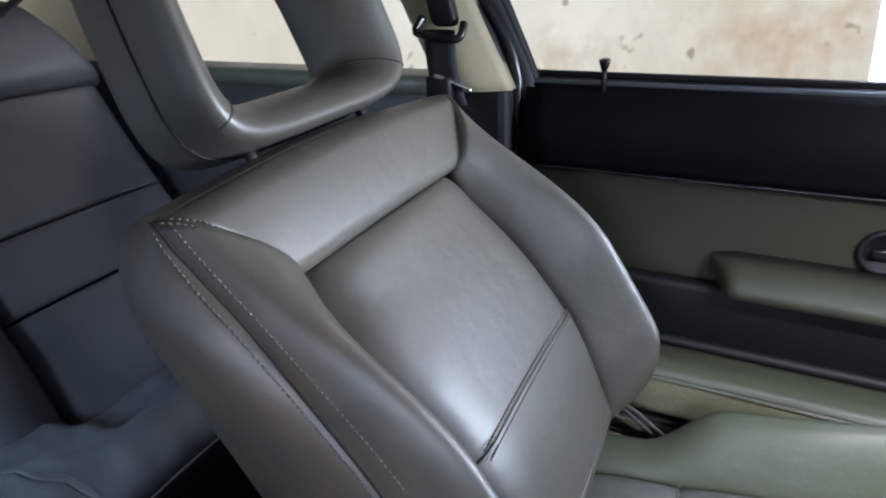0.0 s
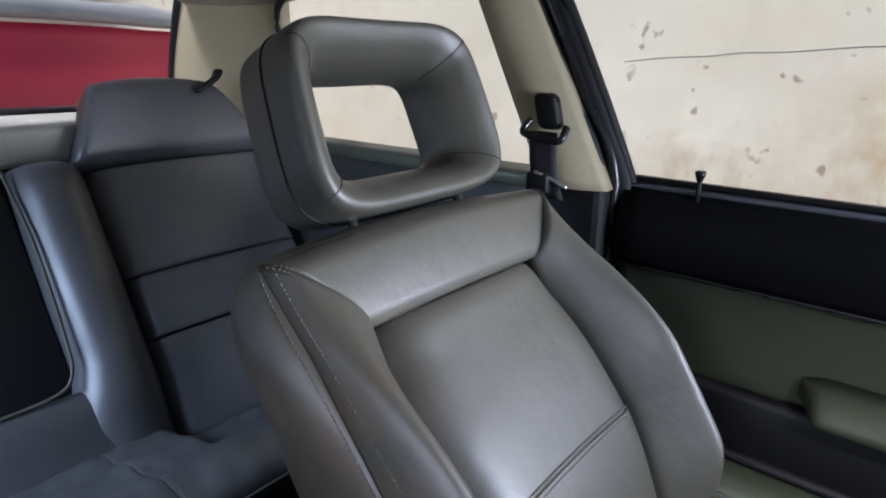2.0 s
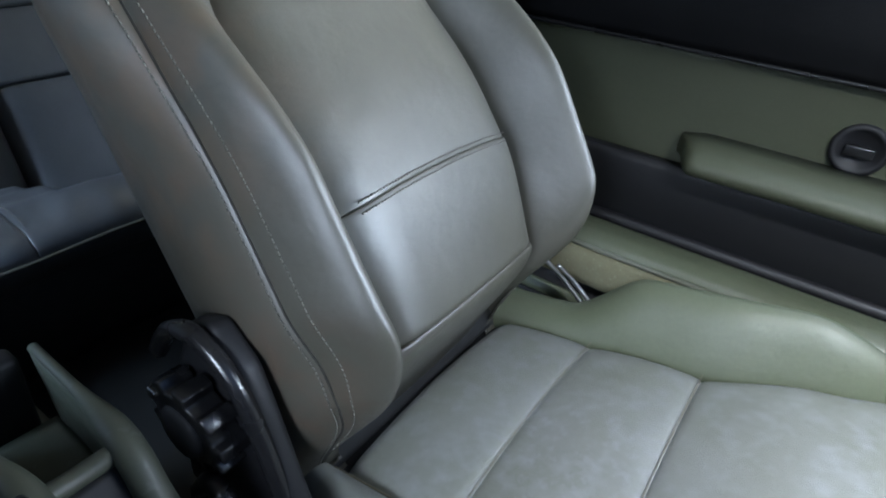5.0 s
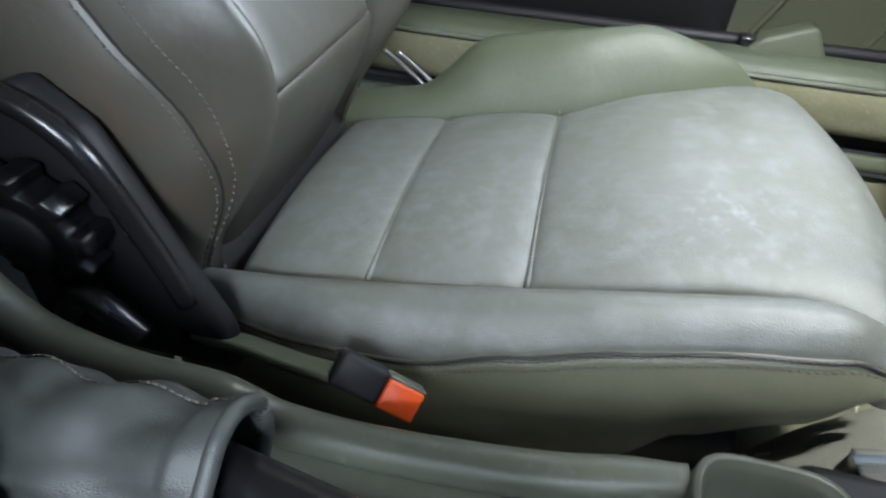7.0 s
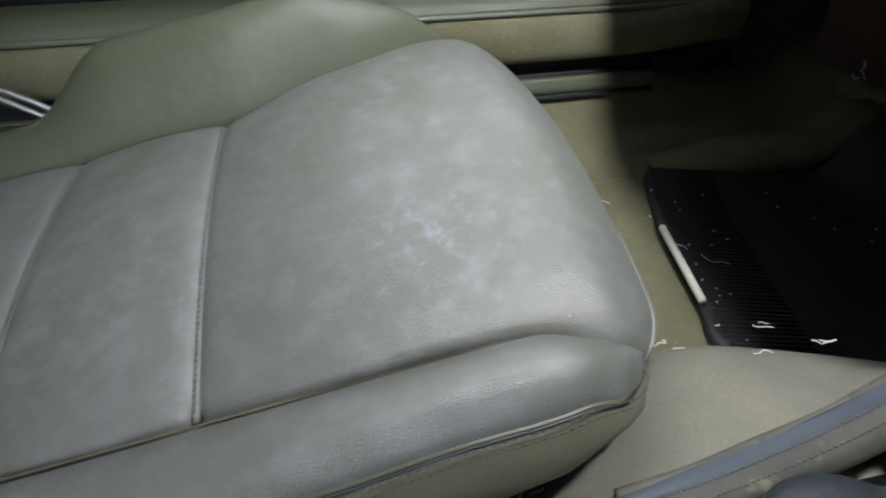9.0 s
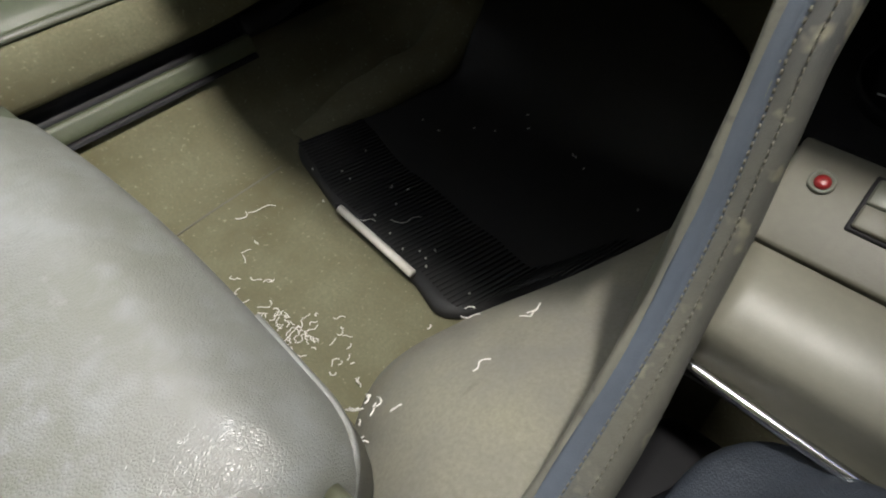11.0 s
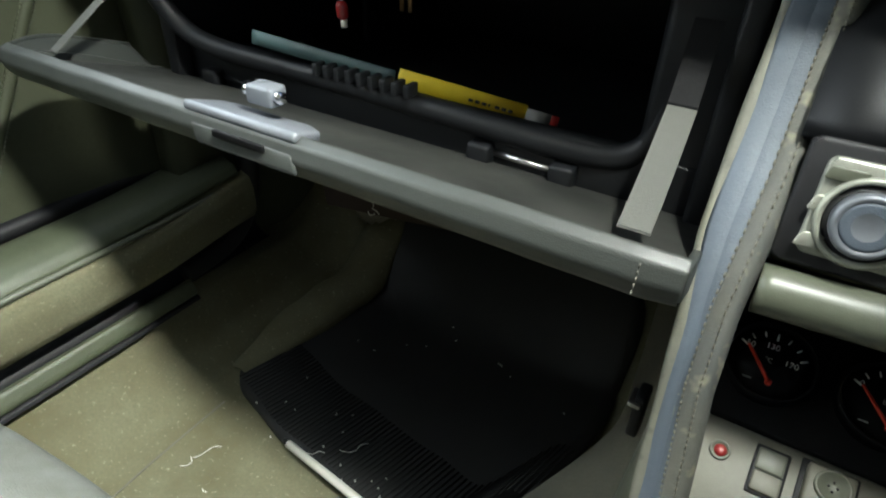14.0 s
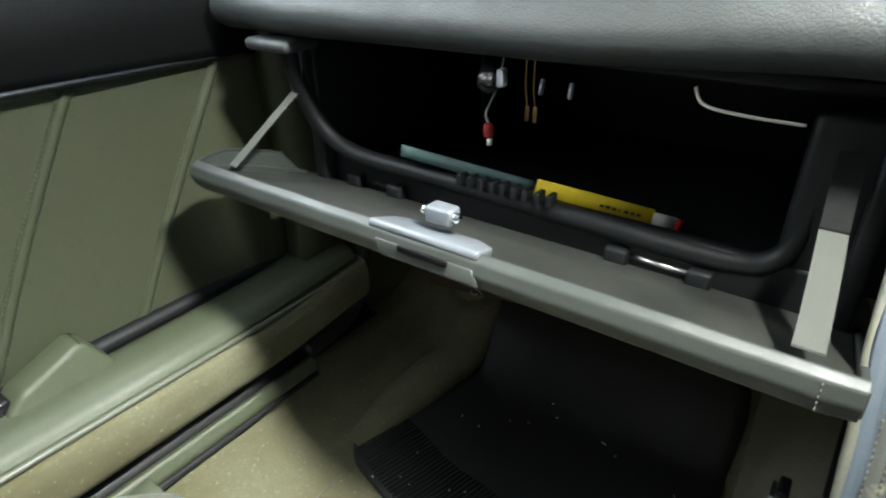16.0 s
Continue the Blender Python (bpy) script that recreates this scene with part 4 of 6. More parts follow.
hand_wheel(bracket, (-0.200, -0.052, 0.222), 0.12)
part("shroud", tube([(-0.205, -0.10, 0.262), (-0.205, -0.080, 0.292), (-0.204, -0.045, 0.306), (-0.206, -0.008, 0.280), (-0.210, 0.012, 0.225), (-0.212, 0.03, 0.165)], 0.0075, 8, 24), GLOSS, bracket, "curved glossy black rim")
part("release_lever", tube([(-0.19, -0.05, 0.150), (-0.188, -0.03, 0.178), (-0.187, -0.012, 0.176), (-0.188, 0.008, 0.152)], 0.009, 8, 20), GLOSS, bracket, "small black release lever")
for y0 in (0.0, 0.018):
    part("hinge_wire", tube([(-0.672, 0.02 + y0, 0.175), (-0.685, 0.045 + y0, 0.150), (-0.69, 0.085 + y0, 0.115)], 0.003, 6, 12), STEEL, seat, "bare steel hinge wire")

# ---- rear seat ----
R0, RU, RW = V((0, -0.815, 0.312)), V((0, -0.5, math.cos(radians(30)))), V((0, math.cos(radians(30)), 0.5))


def on_rear(x, u, w):
    return R0 + XA * x + RU * u + RW * w


rear = thing("rear_bench", (CX, -0.75, 0.0), "dark grey leather rear bench with stitched panels and folding armrest recess", "car seat")


def mirror(x, side):
    return x if side < 0 else 2 * CX - x


def rear_panel(u0, u1, side):
    def fn(s, t):
        u = lerp(u0, u1, t)
        return mirror(lerp(-0.372, -0.722, s), side), u, 0.004 + 0.010 * math.sin(math.pi * s) + 0.012 * math.exp(-((u + 0.02) / 0.12) ** 2)
    return fn


for side in (-1, 1):
    for u0, u1 in ((0.059, 0.262), (-0.055, 0.055), (-0.27, -0.059)):
        part("back_panel", pad(rear_panel(u0, u1, side), on_rear, (0.35, u1 - u0), (0.035, 0.03, 0.006, 0.006), (0.035, 0.02, 0.003, 0.003), 20, 16), REARLEATHER, rear)
    for u in (0.057, -0.057):
        for off in (-0.004, 0.004):
            part("stitching", stitches(lambda t: on_rear(mirror(lerp(-0.385, -0.71, t), side), u + off, 0.0235 + 0.010 * math.sin(math.pi * t)), 60, 0.0010), THREAD, rear)

    def head_fn(s, t, side=side):
        u = lerp(0.266, 0.425 + 0.012 * math.sin(math.pi * s), t)
        x = lerp(lerp(-0.352, -0.425, t), lerp(-0.732, -0.645, t), s)
        return mirror(x, side), u, 0.012 + 0.034 * math.sin(math.pi * (0.1 + 0.75 * t)) ** 0.8
    part("head_bolster", pad(head_fn, on_rear, (0.33, 0.17), (0.02, 0.02, 0.03, 0.035), (0.02, 0.02, 0.02, 0.035), 28, 20, thick=-0.07), REARLEATHER, rear, "dark raised head bolster")

    def mid_fn(s, t, side=side):
        u = lerp(-0.265, 0.285, t)
        return mirror(lerp(-0.366, -0.256 + 0.006 * math.sin(t * 3) + 0.035 * ease(0.40, 0.15, t), s), side), u, 0.012 + 0.034 * math.sin(math.pi * (0.1 + 0.85 * s)) - 0.02 * ease(0.3, 0.0, t)
    part("inner_bolster", pad(mid_fn, on_rear, (0.11, 0.49), (0.03, 0.035, 0.04, 0.05), (0.022, 0.03, 0.03, 0.04), 18, 40, thick=-0.05), REARLEATHER, rear, "padded bolster beside the armrest recess")
    part("edge_piping", tube([on_rear(mirror(x, side), u, w) for x, u, w in ((-0.250, 0.275, 0.010), (-0.256, 0.15, 0.024), (-0.252, 0.0, 0.026), (-0.243, -0.07, 0.026), (-0.21, -0.093, 0.022), (-0.12, -0.097, 0.020))], 0.003, 6, 40), PIPING, rear, "dull tan worn piping")
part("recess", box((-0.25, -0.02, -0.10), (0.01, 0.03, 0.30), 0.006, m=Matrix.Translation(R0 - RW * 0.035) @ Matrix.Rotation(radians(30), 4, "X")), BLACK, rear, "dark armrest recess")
part("recess_ledge", pad(lambda s, t: (lerp(-0.300, 0.060, s), lerp(-0.265, -0.097, t), 0.026 + 0.006 * math.sin(math.pi * s)), on_rear, (0.28, 0.11), (0.01, 0.01, 0.02, 0.03), (0.004, 0.004, 0.02, 0.02), 16, 14), REARLEATHER, rear)


part("back_board", prism([(-0.735, -0.21), (0.495, -0.21), (0.495, 0.27), (-0.735, 0.27)], -0.075, -0.055, on_rear, 0.004), DARKLEATHER, rear, "dark backing board")


BENCH = ((-0.73, 0.140), (-0.65, 0.166), (-0.55, 0.202), (-0.455, 0.234), (-0.385, 0.226))


def bench_fn(x0, x1):
    def fn(s, t):
        x = lerp(x0, x1, s)
        y = lerp(-0.73, -0.385, t)
        own = x if x < CX else 2 * CX - x
        pan = ease(-0.325, -0.375, own) * ease(-0.722, -0.69, own) * ease(-0.475, -0.535, y + 0.015 * math.sin(own * 30))
        return x, y, value_at(BENCH, y) - 0.040 * pan + 0.005 * noise.noise(V((x * 11, y * 9, 3))) + 0.003 * noise.noise(V((x * 34, y * 20, 7)))
    return fn


for x0, x1 in ((-0.725, -0.2405), (-0.2395, -0.0005), (0.0005, 0.485)):
    part("cushion", pad(bench_fn(x0, x1), lambda a, b, h: V((a, b, h)), (abs(x1 - x0), 0.345), (0.006, 0.006, 0.03, 0.035), (0.0015, 0.0015, 0.02, 0.022), 60, 44), REARLEATHER, rear, "creased leather seat cushion")
for off in (-0.005, 0.005):
    part("stitching", stitches(lambda t: V((-0.240 + off, lerp(-0.50, -0.392, t), value_at(BENCH, lerp(-0.50, -0.392, t)) + 0.003 - 0.012 * ease(0.72, 1, t))), 26, 0.0009), THREAD, rear)
part("front_piping", tube([(lerp(-0.725, 0.485, i / 12), -0.383, 0.2035 + 0.002 * math.sin(i * 2.1)) for i in range(13)], 0.0022, 6, 60), PIPING, rear, "dull tan worn piping")
part("bench_front", sheet(lambda s, t: V((lerp(-0.725, 0.485, s), -0.388 - 0.06 * t - 0.002 * math.sin(s * 40), lerp(0.203, 0.0, t))), 30, 6, thick=(0, -0.02, 0)), DARKLEATHER, rear)
solid("rear_belt_tongue", tube([(-0.665, -0.985, 0.705), (-0.645, -0.965, 0.69), (-0.60, -0.955, 0.668)], 0.010, 8, 12, flat=0.5), BLACK, "black rear seat belt guide above the bench", "seat belt")

# ---- driver's seat: the same seat, on the other side of the tunnel ----
driver = copy_thing(seat, Matrix.Translation(V((2 * CX - 2 * SX, 0, 0)) + seat.location))
driver["label"] = "grey leather driver seat beside the console"

# ---- dashboard ----
DASH = ((1.10, 0.572), (0.92, 0.574), (0.82, 0.566), (0.765, 0.552), (0.728, 0.530), (0.708, 0.506), (0.704, 0.492), (0.710, 0.482), (0.730, 0.474), (0.775, 0.470))


def dash_at(s, t):
    p = curve_at([(0, y, z) for y, z in DASH], t)
    x = lerp(-0.765, 0.525, s)
    return V((x, p.y + 0.012 * ease(-0.66, -0.76, x), p.z + 0.004 * math.sin((x + 0.7) * 5) + 0.010 * ease(-0.45, -0.25, x)))


dash = thing("dashboard", (CX, 0.9, 0.47), "grey grained dashboard pad over an open glove compartment", "dashboard")
part("pad", sheet(dash_at, 40, 50), DASHPAD, dash, "grained blue grey dash top")
part("underside", box((-0.76, 0.775, 0.468), (-0.24, 1.10, 0.478), 0.002), MOULD, dash)
part("end_bracket", box((-0.712, 0.706, 0.464), (-0.660, 0.745, 0.474), 0.004), DASHPAD, dash, "grey padded end bracket")

glove = thing("glove_compartment", (-0.46, 0.88, 0.34), "open black moulded glove compartment under the dash", "glove compartment")
part("tray", box((-0.672, 0.77, 0.332), (-0.25, 1.04, 0.342), 0.003), MOULD, glove)
part("back_wall", box((-0.672, 1.03, 0.34), (-0.25, 1.045, 0.464), 0.003), MOULD, glove)
part("side_wall", box((-0.686, 0.745, 0.335), (-0.672, 1.04, 0.465), 0.003), MOULD, glove)
part("side_wall", box((-0.256, 0.745, 0.335), (-0.243, 1.04, 0.465), 0.003), MOULD, glove)
part("lip", tube([(-0.683, 0.728, 0.462), (-0.676, 0.734, 0.425), (-0.662, 0.742, 0.392), (-0.628, 0.748, 0.374), (-0.55, 0.754, 0.369), (-0.42, 0.757, 0.364), (-0.350, 0.760, 0.360), (-0.310, 0.762, 0.360), (-0.292, 0.764, 0.366), (-0.283, 0.766, 0.380), (-0.280, 0.768, 0.410), (-0.279, 0.770, 0.455)], 0.0080, 10, 80), MOULD, glove, "rounded black front lip")
part("apron", box((-0.672, 0.758, 0.328), (-0.25, 0.772, 0.368), 0.003), MOULD, glove)
part("corner_web", box((-0.292, 0.760, 0.335), (-0.246, 0.774, 0.462), 0.006, 3), MOULD, glove, "flat moulded corner of the compartment")
for x in (-0.387, -0.330, -0.592, -0.640):
    part("hinge_clip", box((x - 0.008, 0.748, 0.335), (x + 0.008, 0.763, 0.352), 0.002), MOULD, glove)
for x0, x1 in ((-0.379, -0.338), (-0.632, -0.600)):
    part("hinge_bar", tube([(x0, 0.758, 0.3455), (x1, 0.758, 0.3445)], 0.0022, 8, smooth=False), STEEL if x0 > -0.5 else MOULD, glove, "bare hinge bar")
for i in range(9):
    x = -0.520 + i * 0.0098
    part("rib", box((x, 0.744, 0.372), (x + 0.0045, 0.756, 0.381), 0.001), MOULD, glove)
part("vent_rib", box((-0.60, 0.90, 0.35), (-0.594, 1.03, 0.46), 0.002), MOULD, glove)

# lid, folded down
LB = V((0, -0.139, 0.046)).normalized()
LN = V((0, LB.z, -LB.y))
L0 = V((-0.4725, 0.772, 0.337))


def on_lid(a, b, h):
    return L0 + XA * a + LB * b + LN * h


lid = thing("glove_box_lid", (-0.4725, 0.70, 0.34), "grey leather glove box lid hanging open on two straps", "lid")
LEND = 0.2355


def lid_outer(s, t):
    a = lerp(-LEND, LEND, s)
    e = ease(0.94, 1.0, abs(a) / LEND)
    prof = ((0.0, -0.004), (0.03, -0.016), (0.08, -0.020), (0.125, -0.0195), (0.143, -0.0155), (0.149, -0.008), (0.1485, 0.001), (0.144, 0.0055), (0.138, 0.004))
    k = t * (len(prof) - 1)
    i = min(int(k), len(prof) - 2)
    b, h = (lerp(prof[i][j], prof[i + 1][j], k - i) for j in (0, 1))
    return on_lid(a, b - 0.002 * e, h * (1 - 0.06 * e) + 0.0003 * noise.noise(V((a * 30, b * 20, 0))))


part("skin", sheet(lid_outer, 70, 32), LIDSKIN, lid, "grey leather outer skin with a rounded worn edge")
part("inner_panel", prism([(-LEND + 0.003, 0.0), (LEND - 0.003, 0.0), (LEND - 0.003, 0.140), (-LEND + 0.003, 0.140)], -0.010, -0.003, on_lid, 0.002), mat("grey_lid_lining", (0.015, 0.0155, 0.0140), 0.5, second=(0.034, 0.034, 0.029), big=14, amount=0.7, grain=700, bump=0.15), lid, "dusty dark lining")
part("end_side", sheet(lambda s, t: on_lid(-LEND + 0.001, lerp(0.144, 0.03, s), -0.002).lerp(curve_at([on_lid(-LEND + 0.001, 0.144, 0.002), on_lid(-LEND - 0.008, 0.125, 0.008), on_lid(-LEND - 0.014, 0.10, 0.012), on_lid(-LEND - 0.016, 0.04, 0.012)], s), t), 20, 4, thick=(0.001, 0, 0)), LIDSKIN, lid, "raised end wall of the lid")
part("end_wall", tube([on_lid(-LEND + 0.001, 0.144, 0.002), on_lid(-LEND - 0.008, 0.125, 0.008), on_lid(-LEND - 0.014, 0.10, 0.012), on_lid(-LEND - 0.016, 0.04, 0.012)], 0.0018, 8, 20), LIDSKIN, lid)
for side in (-1, 1):
    part("end_cap", prism([(0.0, -0.012), (0.10, -0.017), (0.144, -0.012), (0.145, 0.001), (0.12, 0.002), (0.085, 0.002), (0.02, -0.002)], -0.002, 0.002, lambda a, b, h, side=side: on_lid(side * (LEND - 0.001) + h, a, b), 0.0008), LIDSKIN, lid)
part("end_seam", stitches(lambda t: on_lid(LEND - 0.016, 0.1495, lerp(0.0, -0.014, t)), 5, 0.0006), THREAD, lid)
plate = part("latch_plate", prism([(-0.036, 0.125), (-0.027, 0.119), (0.030, 0.119), (0.044, 0.128), (0.046, 0.1495), (-0.038, 0.1495)], 0.001, 0.0070, on_lid, 0.002), GALV, lid, "pale zinc latch plate")
latch = part("latch_box", box((-0.0095, -0.006, 0.0), (0.0095, 0.007, 0.011), 0.002, m=Matrix.Translation(V((-0.466, 0.652, 0.391)))), GALV, plate, "pale zinc latch box")
for x in (-0.4775, -0.4545):
    part("latch_roller", lathe([(0.002, -0.003), (0.0034, -0.0022), (0.0034, 0.0022), (0.002, 0.003)], (x, 0.651, 0.397), (1, 0, 0), 14), CHROME, plate, "shiny latch roller")
part("pull_handle", prism([(-0.046, 0.004), (0.030, 0.004), (0.036, -0.006), (-0.038, -0.006)], 0.0, 0.0018, lambda a, b, h: on_lid(a + 0.014, 0.1475 + h, b - 0.008), 0.0015), LIDSKIN, lid, "dark pull handle plate")
part("handle_slot", box((-0.024, -0.0016, -0.0022), (0.014, 0.0006, 0.0022), 0.0008, m=Matrix.Translation(on_lid(0.014, 0.1508, -0.0055))), TRIMBLACK, lid)


def strap(name, pts, width, material, parent, label, across=XA):
    own = bmesh.new()
    n = 14
    rows = []
    for i in range(n + 1):
        c = curve_at(pts, i / n)
        rows.append([own.verts.new(c + across * (k * width / 2) + LN * z) for k, z in ((-1, 0), (1, 0), (1, 0.0012), (-1, 0.0012))])
    for p, q in zip(rows, rows[1:]):
        for i in range(4):
            own.faces.new((p[i], p[(i + 1) % 4], q[(i + 1) % 4], q[i]))
    own.faces.new(rows[0][::-1])
    own.faces.new(rows[-1])
    return part(name, own, material, parent, label, smooth=False)


strap("strap", [(-0.2615, 0.647, 0.3855), (-0.2635, 0.680, 0.398), (-0.2665, 0.718, 0.4125)], 0.0135, WEB, lid, "woven grey retaining strap")
strap("strap_end", [(-0.2665, 0.718, 0.4135), (-0.2680, 0.735, 0.428), (-0.2690, 0.748, 0.445)], 0.0135, TRIMBLACK, lid, "black strap end")
strap("strap", [(-0.688, 0.658, 0.3785), (-0.684, 0.693, 0.403), (-0.679, 0.728, 0.428)], 0.009, WEB, lid, "woven grey retaining strap")
strap("strap_end", [(-0.679, 0.728, 0.429), (-0.677, 0.731, 0.448), (-0.676, 0.732, 0.466)], 0.012, DASHROLL, lid, "grey strap end")

# things in the glove compartment


def blade(name, a, b, width, material, label, category, th=0.0012):
    a, b = V(a), V(b)
    d = (b - a).normalized()
    up = V((0, 0.25, 1))
    up = (up - d * up.dot(d)).normalized()
    n = d.cross(up)
    return prism([(0, 0), ((b - a).length, 0), ((b - a).length, width), (0, width)], 0, th, lambda p, q, h: a + d * p + up * q + n * h, 0.0003, 1)


strip = thing("yellow_strip", (-0.42, 0.795, 0.345), "flat yellow card strip with a red tip on the lip", "strip")
ya, yb = V((-0.461, 0.764, 0.3715)), V((-0.382, 0.806, 0.350))
yd = (yb - ya).normalized()
part("body", blade("", ya, yb, 0.0120, YELLOW, "", ""), YELLOW, strip)
part("tip", blade("", yb, yb + yd * 0.018, 0.0100, GREY, "", ""), GREY, strip, "grey tip")
part("end", blade("", yb + yd * 0.018, yb + yd * 0.024, 0.0100, RED, "", ""), RED, strip, "red end")
for k in range(7):
    p = ya + yd * (0.052 + 0.0048 * k) + V((0.0, -0.0012, 0.004))
    part("print_bar", blade("", p, p + yd * (0.0034 if k != 3 else 0.0012), 0.0022, DARKPRINT, "", "", 0.0006), DARKPRINT, strip)
tb = thing("teal_strip", (-0.53, 0.74, 0.38), "thin teal card strip lying along the compartment lip", "strip")
part("body", sheet(lambda s, t: V((-0.575, 0.742, 0.3855)).lerp(V((-0.4625, 0.7632, 0.3715)), s) + V((0, 0.002, 0.0095)) * t, 20, 2, thick=(0, 0.001, 0)), TEAL, tb)
w1 = thing("red_capped_wire", (-0.50, 0.76, 0.41), "loose wire with a red insulated cap hanging inside", "wire")
part("wire", tube([(-0.512, 0.80, 0.465), (-0.510, 0.785, 0.44), (-0.506, 0.765, 0.428), (-0.499, 0.757, 0.4225)], 0.0009, 6, 20), GREY, w1)
part("cap", lathe([(0.0022, 0), (0.0042, 0.002), (0.0042, 0.009), (0.0028, 0.0115)], (-0.497, 0.755, 0.4115), (-0.1, 0, 1), 14), RED, w1, "red cap")
part("tip", lathe([(0.0022, 0), (0.0022, 0.005)], (-0.4965, 0.755, 0.4065), (0, 0, 1), 10), WHITE, w1)
w2 = thing("bronze_terminals", (-0.50, 0.84, 0.40), "two bare bronze spade terminals on thin wires", "wire")
for dx in (-0.004, 0.004):
    part("wire", tube([(-0.520 + dx, 0.86, 0.465), (-0.517 + dx, 0.853, 0.43), (-0.512 + dx, 0.849, 0.412)], 0.0008, 6, 14), COPPER, w2)
    part("terminal", box((-0.002, -0.001, -0.014), (0.002, 0.001, 0.0), 0.0005, m=Matrix.Translation((-0.512 + dx, 0.849, 0.412))), COPPER, w2)
w3 = thing("bare_cable_end", (-0.32, 0.75, 0.455), "pale flat cable hanging from under the dash", "wire")
part("wire", tube([(-0.352, 0.742, 0.471), (-0.345, 0.738, 0.463), (-0.325, 0.742, 0.459), (-0.294, 0.749, 0.4565)], 0.0010, 6, 20), WHITE, w3)
lamp = thing("glove_lamp", (-0.472, 0.715, 0.47), "small unlit glove box lamp holder", "lamp")
part("holder", lathe([(0.008, 0), (0.008, 0.012), (0.0065, 0.016)], (-0.480, 0.728, 0.4665), (0.5, -1, -0.25), 18), GLOSS, lamp)
part("lens", lathe([(0.004, 0), (0.0045, 0.003), (0.002, 0.005)], (-0.474, 0.716, 0.4655), (0.5, -1, -0.25), 16), GLOSS, lamp)
part("contact", box((-0.466, 0.712, 0.4625), (-0.462, 0.720, 0.4735), 0.0008), GALV, lamp, "bright metal contact")
for x in (-0.440, -0.420):
    solid("screw_stub", lathe([(0.0016, 0), (0.0016, 0.009), (0.0010, 0.010)], (x, 0.726, 0.468), (0, -0.3, -1), 10), GALV, "small bright screw end under the dash", "screw")
board = thing("fibreboard_panel", (-0.58, 0.93, 0.15), "brown fibreboard panel hanging under the dash with frayed edges", "panel")
BOARD = Matrix.Translation((-0.462, 0.931, 0.155)) @ Matrix.Rotation(radians(-8), 4, "Y")
part("board", box((-0.235, -0.003, 0.0), (0.0, 0.003, 0.105), 0.0015, m=BOARD), BROWN, board)
for x, z, turn in ((-0.020, 0.002, 20), (-0.155, 0.012, 60), (-0.165, 0.004, -30), (-0.148, 0.003, 100)):
    part("frayed_fibre", tube([BOARD @ V((x, -0.004, z)), BOARD @ V((x + 0.006 * math.cos(radians(turn)), -0.007, z + 0.006 * math.sin(radians(turn)))), BOARD @ V((x + 0.012 * math.cos(radians(turn + 30)), -0.006, z + 0.010 * math.sin(radians(turn + 30))))], 0.0008, 5, 8), LINT, board, "pale frayed fibre")

# ---- centre console ----
FU, FN = V((0, 0.8859, 0.4639)), V((0, -0.4639, 0.8859))
F0 = V((-0.2003, 0.6761, 0.2622))


def on_fascia(a, b, h):
    return F0 + XA * a + FU * b + FN * h


console = thing("centre_console", (CX, 0.3, 0.0), "grey green centre console with padded stitched edges", "console")
ROLL = [(0.748, 0.488), (0.736, 0.460), (0.714, 0.424), (0.678, 0.380), (0.650, 0.340), (0.636, 0.303), (0.62, 0.266), (0.595, 0.229), (0.56, 0.196), (0.525, 0.174), (0.49, 0.158), (0.455, 0.147)]


def tapered(z, *stops):
    """Straight steps between (height, value) stops, highest first."""
    for (z1, a), (z0, b) in zip(stops, stops[1:]):
        if z >= z0:
            return lerp(b, a, min(1.0, (z - z0) / (z1 - z0)))
    return stops[-1][1]


def roll_at(t, side=-1):
    p = curve_at([(0, y, z) for y, z in ROLL], t)
    x = tapered(p.z, (0.50, -0.2165), (0.40, -0.2178), (0.355, -0.2212), (0.325, -0.2200), (0.27, -0.2135), (0.20, -0.2080), (0.14, -0.2060))
    return V((x if side < 0 else 2 * CX - x, p.y, p.z))


def roll_face(s, t, side):
    """The leather face that runs from the padded ridge outwards to a welt."""
    p, d = roll_at(s, side), roll_at(min(1, s + 0.01), side) - roll_at(max(0, s - 0.01), side)
    d.x = 0
    d.normalize()
    out = tapered(p.z, (0.50, -0.2385), (0.38, -0.2385), (0.345, -0.2335), (0.30, -0.2305), (0.24, -0.2250), (0.14, -0.2220))
    out = out if side < 0 else 2 * CX - out
    return V((lerp(p.x + side * 0.0058, out, t), p.y, p.z)) + V((0, d.z, -d.y)) * (0.0026 + 0.0010 * t + 0.0016 * math.sin(t * math.pi))


def roll_strip(s, u, side, lift=0.0):
    """The stitched band, from its seam with the leather face (u = -1) to its inner edge (u = 1)."""
    p, d = roll_at(s, side), roll_at(min(1, s + 0.01), side) - roll_at(max(0, s - 0.01), side)
    d.x = 0
    d.normalize()
    return p + V((-side * (0.0064 + 0.0026 * ease(0.25, 0.19, p.z)) * u, 0, 0)) + V((0, d.z, -d.y)) * (0.0062 - 0.0030 * u * u - 0.0042 * max(0.0, u) ** 4 + lift)


